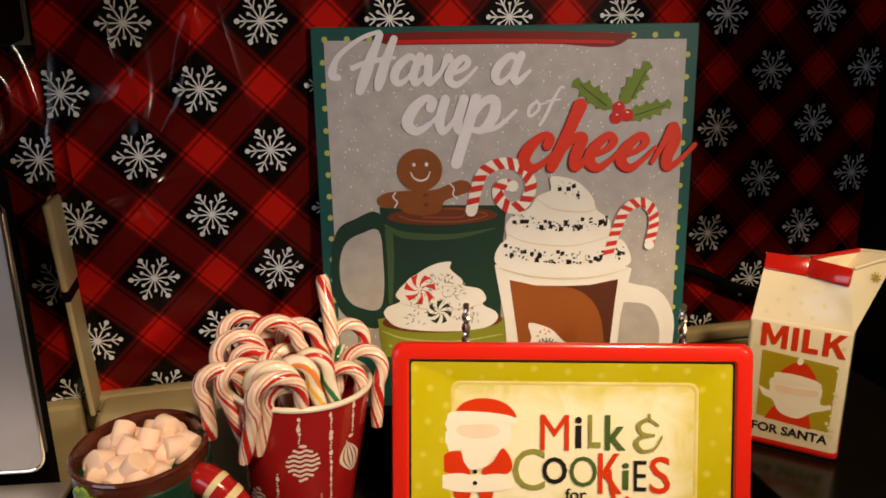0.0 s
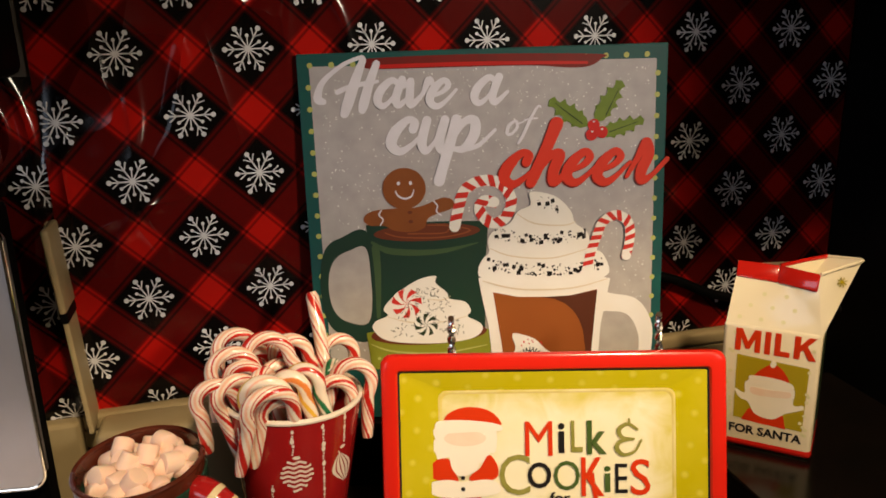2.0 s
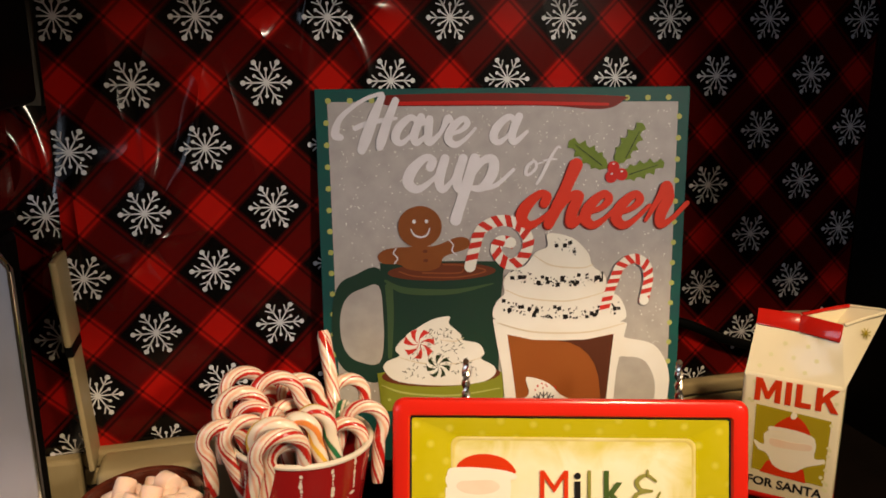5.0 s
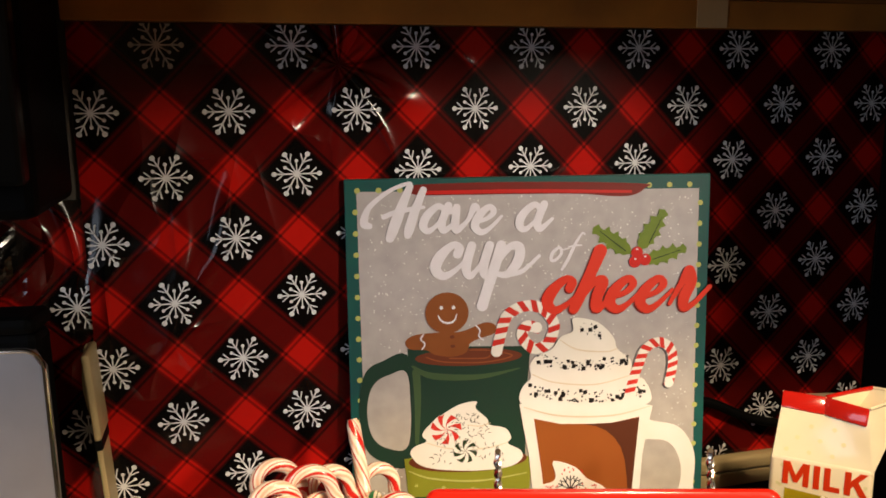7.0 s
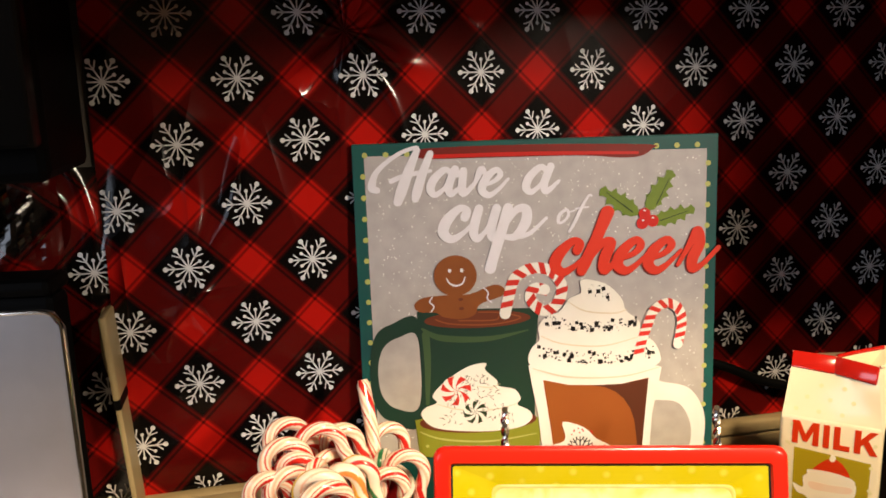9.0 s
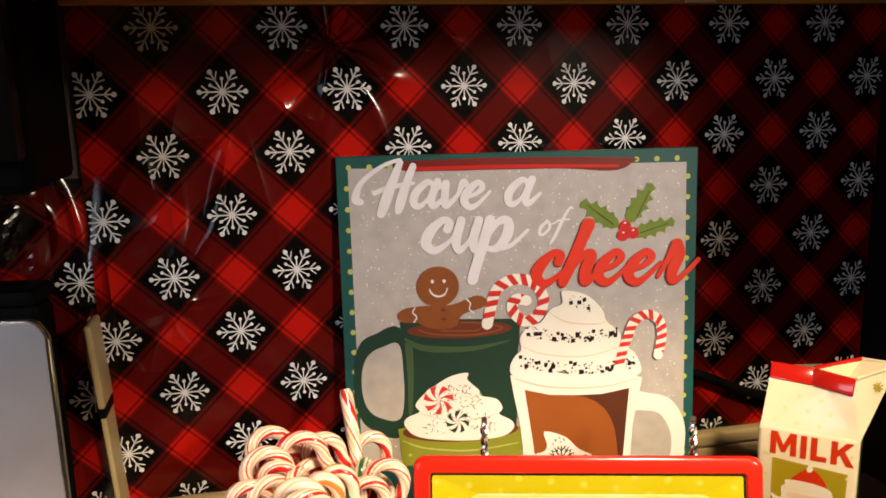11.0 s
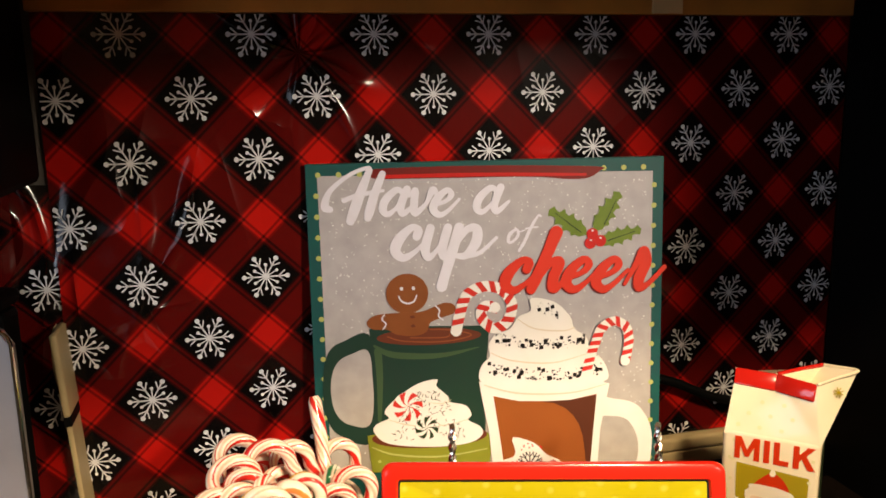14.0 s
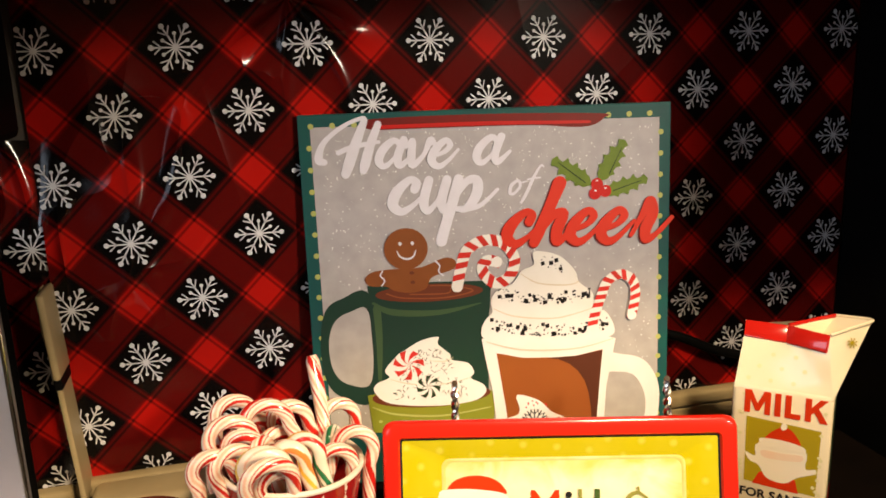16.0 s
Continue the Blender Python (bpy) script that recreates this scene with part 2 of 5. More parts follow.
def brush(bm, pts, front, steps=7):
    """A brush stroke: pts of (x, z, width), as a flat ribbon with round ends."""
    line = smooth_line(pts, steps)
    left, right = [], []
    for i, q in enumerate(line):
        a, b = line[max(i - 1, 0)], line[min(i + 1, len(line) - 1)]
        d = b[:2] - a[:2]
        d = d / (np.linalg.norm(d) + 1e-9)
        nrm = np.array([-d[1], d[0]]) * q[2] / 2
        left.append(q[:2] + nrm)
        right.append(q[:2] - nrm)
    lv = [bm.verts.new((p[0], front - 0.0001 * i / len(line), p[1])) for i, p in enumerate(left)]
    rv = [bm.verts.new((p[0], front - 0.0001 * i / len(line), p[1])) for i, p in enumerate(right)]
    for i in range(len(line) - 1):
        bm.faces.new((lv[i], rv[i], rv[i + 1], lv[i + 1]))
    for k, q in enumerate((line[0], line[-1])):
        vs = [bm.verts.new((x, front + (0.00003 if k == 0 else -0.00013), z)) for x, z in ellipse(q[0], q[1], q[2] / 2, q[2] / 2, 14)]
        bm.faces.new(vs)
    return bm


def tube(path, radius, sides=10, bm=None, cap=True, uv=False):
    """A round tube along 3D points; radius a number or one for each point."""
    bm = bm or bmesh.new()
    path = [Vector(p) for p in path]
    radii = radius if isinstance(radius, (list, tuple)) else [radius] * len(path)
    layer = bm.loops.layers.uv.verify() if uv else None
    ref = Vector((0.13, 0.97, 0.21))
    rings, along, dist, side = [], [], 0.0, None
    for i, p in enumerate(path):
        d = (path[min(i + 1, len(path) - 1)] - path[max(i - 1, 0)]).normalized()
        side = (ref - d * ref.dot(d)).normalized() if side is None else (side - d * side.dot(d)).normalized()
        other = d.cross(side)
        rings.append([bm.verts.new(p + (side * math.cos(2 * math.pi * k / sides) + other * math.sin(2 * math.pi * k / sides)) * radii[i]) for k in range(sides)])
        dist += (p - path[i - 1]).length if i else 0.0
        along.append(dist)
    for i in range(len(path) - 1):
        for k in range(sides):
            j = (k + 1) % sides
            f = bm.faces.new((rings[i][k], rings[i][j], rings[i + 1][j], rings[i + 1][k]))
            if uv:
                for loop, (u, v) in zip(f.loops, ((k, i), (k + 1, i), (k + 1, i + 1), (k, i + 1))):
                    loop[layer].uv = (u / sides, along[v])
    if cap:
        for ring in (rings[0][::-1], rings[-1]):
            bm.faces.new(ring)
    return bm


def lathe(profile, sides=48, bm=None):
    """A turned body from (radius, height) points."""
    bm = bm or bmesh.new()
    rings = []
    for r, z in profile:
        rings.append([bm.verts.new((r * math.cos(2 * math.pi * k / sides), r * math.sin(2 * math.pi * k / sides), z)) for k in range(sides)])
    for a, b in zip(rings, rings[1:]):
        for k in range(sides):
            j = (k + 1) % sides
            bm.faces.new((a[k], a[j], b[j], b[k]))
    bm.faces.new(rings[0][::-1])
    bm.faces.new(rings[-1])
    return bm


def letters(text, size, x, z, front, bold=0.0, shear=0.0, squash=1.0, turn=0.0, bm=None, depth=0.0):
    """Text in the built-in font, its lower left corner at (x, z), size: height of a capital."""
    cu = bpy.data.curves.new("lettering", "FONT")
    cu.body, cu.size, cu.offset, cu.shear, cu.extrude = text, 1.0, bold, shear, 0.0
    cu.resolution_u = 3
    tmp = bpy.data.objects.new("lettering", cu)
    scene.collection.objects.link(tmp)
    me = bpy.data.meshes.new_from_object(tmp.evaluated_get(bpy.context.evaluated_depsgraph_get()))
    bpy.data.objects.remove(tmp)
    bpy.data.curves.remove(cu)
    lo = min((v.co.x for v in me.vertices), default=0.0)
    k, c, s = size / 0.69, math.cos(radians(turn)), math.sin(radians(turn))
    bm = bm or bmesh.new()
    vs = []
    for v in me.vertices:
        a, b = (v.co.x - lo) * k * squash, v.co.y * k
        vs.append(bm.verts.new((x + a * c - b * s, front, z + a * s + b * c)))
    for f in me.polygons:
        try:
            bm.faces.new([vs[i] for i in f.vertices])
        except ValueError:
            pass
    bpy.data.meshes.remove(me)
    return bm


# ---- the setting ----
solid("wall_back", box(-1.6, 1.4, 0.004, 0.09, -0.02, 1.5), PAINT_WALL, "dull plaster wall behind the papered alcove", "wall", "structure")
solid("worktop", box(-1.2, 0.3955, -0.62, 0.003, -0.035, 0.0, 0.004), STONE, "dark speckled kitchen worktop along the wall", "worktop", "structure")
solid("floor", box(-1.6, 1.4, -2.6, 0.09, -0.99, -0.93), PAINT_WALL, "dark kitchen floor below the worktop", "floor", "structure")
solid("base_cabinet", box(-1.2, 0.3955, -0.58, 0.002, -0.928, -0.036, 0.003), RISER, "dark brown kitchen base cabinet under the worktop", "cabinet", "structure")
solid("ceiling", box(-1.6, 1.4, -2.6, 0.09, 1.5, 1.56), PAINT_WALL, "dull painted kitchen ceiling", "ceiling", "structure")
solid("wall_south", box(-1.6, 1.4, -2.68, -2.602, -0.92, 1.49), PAINT_WALL, "dull painted wall across the kitchen", "wall", "structure")
solid("wall_west", box(-1.68, -1.602, -2.6, 0.09, -0.92, 1.49), PAINT_WALL, "dull painted side wall of the kitchen", "wall", "structure")
solid("wall_east", box(1.402, 1.48, -2.6, 0.09, -0.92, 1.49), PAINT_WALL, "dull painted side wall of the kitchen", "wall", "structure")


def sheet(x0, x1, z0, z1, y, ragged=0.0, seed=3):
    """A sheet of paper with slightly uneven edges."""
    rng = random.Random(seed)
    bm = bmesh.new()
    nx, nz = 24, 18
    grid = []
    for i in range(nx + 1):
        col = []
        for j in range(nz + 1):
            x, z = x0 + (x1 - x0) * i / nx, z0 + (z1 - z0) * j / nz
            if j in (0, nz):
                z += rng.uniform(-1, 1) * ragged
            if i in (0, nx):
                x += rng.uniform(-1, 1) * ragged * 0.5
            col.append(bm.verts.new((x, y, z)))
        grid.append(col)
    for i in range(nx):
        for j in range(nz):
            bm.faces.new((grid[i][j], grid[i + 1][j], grid[i + 1][j + 1], grid[i][j + 1]))
    bm.normal_update()
    bmesh.ops.recalc_face_normals(bm, faces=bm.faces)
    bmesh.ops.solidify(bm, geom=list(bm.faces), thickness=-0.0003)
    return bm


def snowflake_mesh():
    """One printed flake: six dotted arms with barbs, six short rays between them."""
    bm = bmesh.new()
    r = 0.0182

    def arm(x0, z0, x1, z1, w):
        d = Vector((x1 - x0, z1 - z0)).normalized()
        s = Vector((-d.y, d.x)) * w / 2
        bm.faces.new([bm.verts.new((x, 0, z)) for x, z in ((x0 + s.x, z0 + s.y), (x0 - s.x, z0 - s.y), (x1 - s.x, z1 - s.y), (x1 + s.x, z1 + s.y))])

    def dot(x, z, q, lift):
        bm.faces.new([bm.verts.new((a, -lift, b)) for a, b in ellipse(x, z, q, q, 12)])

    for k in range(6):
        a = radians(60 * k)
        c, s = math.cos(a), math.sin(a)
        arm(0, 0, c * r * 0.88, s * r * 0.88, 0.0011)
        dot(c * r * 0.89, s * r * 0.89, 0.0019, 0.00003)
        for side in (1, -1):
            b = a + side * radians(42)
            x, z = c * r * 0.52, s * r * 0.52
            arm(x, z, x + math.cos(b) * r * 0.36, z + math.sin(b) * r * 0.36, 0.0009)
        a = radians(60 * k + 30)
        c, s = math.cos(a), math.sin(a)
        arm(0, 0, c * r * 0.50, s * r * 0.50, 0.0009)
        dot(c * r * 0.52, s * r * 0.52, 0.0013, 0.00003)
    dot(0, 0, 0.0019, 0.00005)
    me = mesh_of(bm, "snowflake")
    me.materials.append(FLAKE)
    return me


FLAKE_MESH = snowflake_mesh()


def cut_flake(x, z, keep):
    """A flake whose far side is trimmed away at the sheet's edge."""
    bm = bmesh.new()
    bm.from_mesh(FLAKE_MESH)
    for axis, at, sign in keep:
        no = (sign, 0, 0) if axis == "x" else (0, 0, sign)
        co = (at - x, 0, 0) if axis == "x" else (0, 0, at - z)
        bmesh.ops.bisect_plane(bm, geom=list(bm.verts) + list(bm.edges) + list(bm.faces), plane_co=co, plane_no=no, clear_outer=True)
    me = mesh_of(bm, "snowflake")
    me.materials.append(FLAKE)
    return me


def flakes(paper, x0, z0, xa, xb, za, zb, front, columns, rows):
    for j in rows:
        for i in columns:
            if (i + j) % 2:
                continue
            x, z, reach = x0 + STEP * i, z0 - STEP * j, 0.0185
            if x < xa - reach * 0.8 or x > xb + reach * 0.8 or z < za - reach * 0.8 or z > zb + reach * 0.8:
                continue
            keep = []
            if x - reach < xa:
                keep.append(("x", xa, -1))
            if x + reach > xb:
                keep.append(("x", xb, 1))
            if z - reach < za:
                keep.append(("z", za, -1))
            if z + reach > zb:
                keep.append(("z", zb, 1))
            ob = new("snowflake", cut_flake(x, z, keep) if keep else FLAKE_MESH)
            ob.parent = paper
            ob.location = (x, front, z)


paper = solid("wrapping_paper", sheet(-0.2605, 0.397, 0.086, 0.4555, 0.0, 0.0006), PLAID, "glossy red and black plaid paper with silver snowflakes on the wall", "wrapping paper")
flakes(paper, FLAKE_X, FLAKE_Z, -0.2595, 0.396, 0.0865, 0.455, -0.0007, range(-2, 16), range(0, 9))
offcut = solid("wrapping_paper", sheet(-0.62, -0.2575, 0.03, 0.338, 0.0025, 0.0012, 9), PLAID_SIDE, "creased offcut of glossy plaid snowflake paper beside the trim", "wrapping paper")
flakes(offcut, -0.2695, 0.262, -0.6, -0.258, 0.04, 0.336, 0.0018, range(-7, 2), range(-1, 6))

# loose end of the offcut, pushed up in folds under the microwave
bm = bmesh.new()
fold_grid = []
for i in range(41):
    column = []
    for j in range(25):
        u, v = i / 40, j / 24
        x, z = -0.43 + 0.143 * u, 0.258 + 0.079 * v
        ridge = 0.010 * abs(math.sin(9.0 * u + 2.2 * v + 0.8 * math.sin(5 * v))) + 0.007 * abs(math.sin(15.0 * u - 6.0 * v + 1.0))
        y = -0.001 - ridge * min(1.0, 6 * (1 - u)) * min(1.0, 4 * v) - 0.012 * v * min(1.0, 5 * (1 - u))
        column.append(bm.verts.new((x, y, z)))
    fold_grid.append(column)
for i in range(40):
    for j in range(24):
        bm.faces.new((fold_grid[i][j], fold_grid[i + 1][j], fold_grid[i + 1][j + 1], fold_grid[i][j + 1]))
bm.normal_update()
bmesh.ops.solidify(bm, geom=list(bm.faces), thickness=-0.0003)
part("crumpled_end", bm, PLAID_SIDE, offcut, "loose end of the paper in sharp folds")

# wall cabinet over the alcove, seen from below
wall_cabinet = thing("wall_cabinet", pose(0, 0, 0.4785), "oak veneer wall cabinet above the papered alcove", "cabinet")
part("bottom_panel", box(-0.262, 0.3955, -0.30, 0.0035, 0.0, 0.018, 0.001), WOOD, wall_cabinet)
part("body", box(-0.262, 0.3955, -0.30, 0.0035, 0.0185, 0.70, 0.002), WOOD, wall_cabinet)
part("door", box(-0.258, 0.064, -0.320, -0.3005, 0.004, 0.70, 0.003), WOOD, wall_cabinet)
part("door", box(0.068, 0.3925, -0.320, -0.3005, 0.004, 0.70, 0.003), WOOD, wall_cabinet)
part("back_rail", box(-0.262, 0.395, -0.006, 0.0035, -0.0225, -0.0004, 0.0008), WOOD_RAIL, wall_cabinet, "orange oak back rail under the cabinet")
part("rail_patch", box(0.202, 0.229, -0.0072, -0.0058, -0.0218, -0.0006), WOOD_PALE, wall_cabinet, "paler piece let into the rail")

# cream backsplash lip with its seam, and the strip that climbs from it
lip = thing("backsplash", pose(0, 0, 0), "cream laminate backsplash lip along the wall", "backsplash", kind="structure")
part("top_rail", box(-0.2635, 0.3955, -0.0098, 0.0035, 0.0725, 0.0855, 0.0035, 4), CREAM, lip, smooth=True)
part("face", box(-0.2635, 0.3955, -0.0085, 0.0035, 0.058, 0.0718, 0.002), CREAM, lip, smooth=True)
# shadow on the wall's foot, put in as a dark strip
part("lip_shadow", box(-0.2635, 0.3955, -0.0070, 0.0035, 0.0005, 0.0575, 0.001), STONE, lip, "dark strip in place of the shadow below the lip")
part("return_face", box(-0.62, -0.2645, -0.012, 0.0022, 0.0005, 0.082, 0.003), CREAM, lip, "shaded cream return beside the strip")

bm = box(-0.2490, -0.108, -0.047, -0.0102, 0.0005, 0.0865, 0.006, 5)
solid("storage_box", bm, CREAM, "plain cream box with rounded edges behind the mug", "box", smooth=True)

trim_strip = thing("trim_strip", pose(-0.2535, -0.0005, 0.08, 0, -3.2, 0), "thin cream upright board edge with a rounded cap block", "trim")
part("strip", box(-0.0020, 0.0018, -0.029, 0.003, 0.0, 0.090, 0.0010), CREAM, trim_strip)
part("cap_front", box(-0.0020, 0.0030, -0.033, 0.002, 0.0965, 0.158, 0.0018, 3), CREAM, trim_strip, smooth=True)
bm = slab(smooth_line([(-0.0022, 0.157), (-0.0050, 0.150), (-0.0078, 0.130), (-0.0062, 0.108), (-0.0022, 0.0965), (-0.0016, 0.127)], 4, True), -0.012, 0.010)
part("cap_side", bm, CREAM, trim_strip, "shaded rounded side of the block")
part("joint", box(-0.0028, 0.0026, -0.0305, 0.003, 0.0885, 0.0964, 0.001), BLACK, trim_strip, "dark joint under the block")

# black appliance hanging beside the cabinet
microwave = thing("microwave", pose(0, 0, 0.34), "black microwave hanging beside the wall cabinet", "microwave")
part("housing", box(-0.86, -0.2640, -0.11, -0.0005, 0.0, 0.42, 0.006), BLACK, microwave)
part("door", box(-0.84, -0.40, -0.128, -0.1105, 0.02, 0.40, 0.004), BLACK_GLASS, microwave)
part("control_panel", box(-0.396, -0.2655, -0.126, -0.1105, 0.02, 0.40, 0.003), BLACK_GLASS, microwave)

# tall black appliance that closes the alcove on the other side
tower = thing("tower_appliance", pose(0.3965, 0, -0.9295), "glossy black tall appliance beside the papered wall", "appliance")
part("housing", box(0.0, 0.68, -0.53, -0.001, 0.0, 2.25, 0.004), BLACK, tower)
part("door", box(0.004, 0.676, -0.56, -0.5305, 0.03, 2.245, 0.008, 3), BLACK_GLASS, tower, smooth=True)
part("handle", tube([(0.60, -0.559, 0.80), (0.60, -0.60, 0.82), (0.60, -0.60, 1.58), (0.60, -0.559, 1.60)], 0.009), STEEL, tower, smooth=True)

# power cord behind the sign
bm = tube(smooth_line([(0.20, -0.006, 0.150), (0.235, -0.007, 0.139), (0.275, -0.008, 0.121), (0.33, -0.012, 0.108), (0.392, -0.03, 0.10)], 6), 0.0042, 10)
solid("power_cord", bm, BLACK, "thick black power cord hanging along the papered wall", "cord", smooth=True)

# ---- coffee maker ----
maker = thing("coffee_maker", pose(-0.2785, -0.06, 0.0, 0, 0, -8.0), "brushed steel coffee maker with a rounded front panel", "coffee maker")
part("body", box(-0.20, -0.006, 0.004, 0.031, 0.0, 0.262, 0.006), BLACK, maker, "black plastic body")
bm, columns = bmesh.new(), []
for i in range(33):
    x = -0.2012 + 0.2 * i / 32
    edge = min(x + 0.2012, -0.0012 - x)
    cut = 0.012 - math.sqrt(max(0.0, 0.012**2 - max(0.0, 0.012 - edge) ** 2)) if edge < 0.012 else 0.0
    y = -0.004 - 0.0015 * (1 - ((x + 0.1012) / 0.1) ** 2)
    columns.append([bm.verts.new(q) for q in ((x, y, 0.0605 + cut), (x, y, 0.2525 - cut), (x, 0.0038, 0.2525 - cut), (x, 0.0038, 0.0605 + cut))])
for u, v in zip(columns, columns[1:]):
    for k in range(4):
        bm.faces.new((u[k], u[(k + 1) % 4], v[(k + 1) % 4], v[k]))
part("front_panel", bm, STEEL, maker, smooth=True)
bm = tube([(x, -0.0045, z) for x, z in round_rect(-0.20, -0.0005, 0.0620, 0.2530, 0.012)] + [(-0.0005 - 0.0, -0.0045, 0.2410)], 0.0014, 8, cap=False)
part("edge_bead", bm, STEEL_EDGE, maker, "polished steel bead round the panel", smooth=True)
part("lid", box(-0.205, -0.004, -0.006, 0.031, 0.2625, 0.274, 0.005), BLACK, maker, "dark plastic lid")
part("base", box(-0.21, 0.018, -0.135, 0.0035, 0.0, 0.047, 0.008, 3), BLACK, maker, smooth=True)
part("drip_tray", box(-0.208, 0.016, -0.133, -0.005, 0.0475, 0.0535, 0.003), STEEL_TRAY, maker, "brushed steel drip tray")

# ---- riser under the milk carton ----
riser = thing("riser_box", pose(0.2065, -0.29, 0.0), "low dark brown wooden riser under the milk jug", "riser")
part("top_board", box(0.0, 0.1885, 0.0, 0.268, 0.026, 0.034, 0.0015), RISER, riser)
part("front_board", box(0.002, 0.1865, 0.002, 0.010, 0.0, 0.0255, 0.001), RISER, riser)
part("back_board", box(0.002, 0.1865, 0.258, 0.266, 0.0, 0.0255, 0.001), RISER, riser)
part("side_board", box(0.002, 0.010, 0.0105, 0.2575, 0.0, 0.0255, 0.001), RISER, riser)
part("side_board", box(0.1785, 0.1865, 0.0105, 0.2575, 0.0, 0.0255, 0.001), RISER, riser)

# ---- wooden sign ----
SIGN_TEAL = material("teal_green_paint", (0.007, 0.078, 0.066), 0.5, spot=(0.012, 0.05, 0.06), scale=45, mix=0.7, bump=0.1)
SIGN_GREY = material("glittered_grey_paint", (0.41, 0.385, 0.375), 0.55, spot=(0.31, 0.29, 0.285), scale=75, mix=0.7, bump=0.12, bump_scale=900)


def light_graded(m, low, high, z0, z1):
    """Light put into the colour: the background changes evenly from one tint to another up the board."""
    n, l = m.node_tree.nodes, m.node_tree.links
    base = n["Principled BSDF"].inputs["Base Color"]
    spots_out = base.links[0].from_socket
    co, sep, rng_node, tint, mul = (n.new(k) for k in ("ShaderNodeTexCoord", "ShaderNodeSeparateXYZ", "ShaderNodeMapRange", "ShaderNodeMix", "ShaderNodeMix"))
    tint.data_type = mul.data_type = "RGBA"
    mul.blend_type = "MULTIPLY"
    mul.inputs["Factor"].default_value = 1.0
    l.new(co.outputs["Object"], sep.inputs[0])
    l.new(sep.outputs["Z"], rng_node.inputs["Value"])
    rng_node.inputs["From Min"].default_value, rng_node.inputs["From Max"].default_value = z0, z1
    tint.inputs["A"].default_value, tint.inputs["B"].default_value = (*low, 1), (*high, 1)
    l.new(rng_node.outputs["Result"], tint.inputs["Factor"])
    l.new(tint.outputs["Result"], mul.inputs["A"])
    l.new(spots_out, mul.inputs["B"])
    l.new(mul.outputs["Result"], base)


# warm light low on the field and cool light above, tinted into its grey
light_graded(SIGN_GREY, (1.0, 0.97, 0.84), (1.0, 1.0, 1.04), 0.10, 0.26)
GLITTER = material("silver_glitter", (0.88, 0.88, 0.84), 0.25, metal=0.1, scale=200)
DOT_GREEN = material("pale_green_dot_paint", (0.40, 0.42, 0.12), 0.5, scale=90)
WHITE_INK = material("chalk_white_paint", (0.68, 0.665, 0.73), 0.5, spot=(0.56, 0.54, 0.58), scale=70, mix=0.5)
RED_INK = material("red_letter_paint", (0.62, 0.035, 0.015), 0.45, spot=(0.45, 0.02, 0.01), scale=60)
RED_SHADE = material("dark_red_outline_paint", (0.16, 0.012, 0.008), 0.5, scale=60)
LEAF = material("holly_green_paint", (0.14, 0.20, 0.022), 0.5, spot=(0.08, 0.13, 0.015), scale=80, mix=0.6)
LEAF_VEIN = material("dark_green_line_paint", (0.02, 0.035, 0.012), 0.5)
BERRY = material("berry_red_paint", (0.50, 0.015, 0.012), 0.4)
GINGER = material("gingerbread_brown_paint", (0.22, 0.065, 0.014), 0.55, spot=(0.16, 0.045, 0.01), scale=50, mix=0.6)
COCOA = material("cocoa_brown_paint", (0.13, 0.030, 0.012), 0.5, scale=50)
COCOA_LIGHT = material("caramel_line_paint", (0.25, 0.07, 0.022), 0.5)
MUG_GREEN = material("forest_green_paint", (0.010, 0.036, 0.021), 0.5, spot=(0.012, 0.030, 0.026), scale=30, mix=0.6)
MUG_GLEAM = material("moss_green_paint", (0.045, 0.085, 0.035), 0.5, scale=40)
CUP_LIME = material("lime_green_paint", (0.22, 0.24, 0.020), 0.5, spot=(0.17, 0.19, 0.02), scale=40, mix=0.5)
CREAM_PAINT = material("whipped_cream_paint", (0.76, 0.74, 0.69), 0.5, spot=(0.68, 0.62, 0.51), scale=25, mix=0.55)
CREAM_LINE = material("warm_cream_shade_paint", (0.66, 0.57, 0.42), 0.5)
COFFEE = material("coffee_orange_paint", (0.27, 0.075, 0.012), 0.5, spot=(0.22, 0.055, 0.01), scale=22, mix=0.5)
COFFEE_DARK = material("dark_coffee_paint", (0.085, 0.022, 0.008), 0.5, scale=40)
BLACK_INK = material("black_ink", (0.012, 0.010, 0.009), 0.5)
CANE_RED = material("candy_red_paint", (0.55, 0.03, 0.02), 0.45, scale=80)
RIBBON = material("deep_red_ribbon", (0.17, 0.007, 0.005), 0.5, spot=(0.10, 0.012, 0.006), scale=70, mix=0.6, bump=0.1)

SIGN_W, SIGN_H = 0.2763, 0.3463
sign = thing("wooden_sign", pose(-0.0846, -0.0232, 0.0002, -3.0, 0, -10.1), "painted wooden sign with cocoa mugs and lettering against the wall", "sign")
FOOT = 0.0585
part("board", box(0, SIGN_W, 0.0, 0.008, FOOT, SIGN_H, 0.0008), SIGN_TEAL, sign, "teal painted wooden board")
foot_at = sign.matrix_basis @ Vector((0.0, 0.0, FOOT))
block = thing("display_block", pose(foot_at.x, foot_at.y, 0.0, 0, 0, -10.1), "black display block under the painted sign", "block")
part("body", box(0.004, SIGN_W - 0.004, -0.006, 0.022, 0.0, foot_at.z - 0.0006, 0.002), BLACK, block)
LAYER = 0.0001


def mm(q):
    """From millimetres right of and below the sign's upper left corner to the sign's own frame."""
    return (q[0] / 1000, SIGN_H - q[1] / 1000)


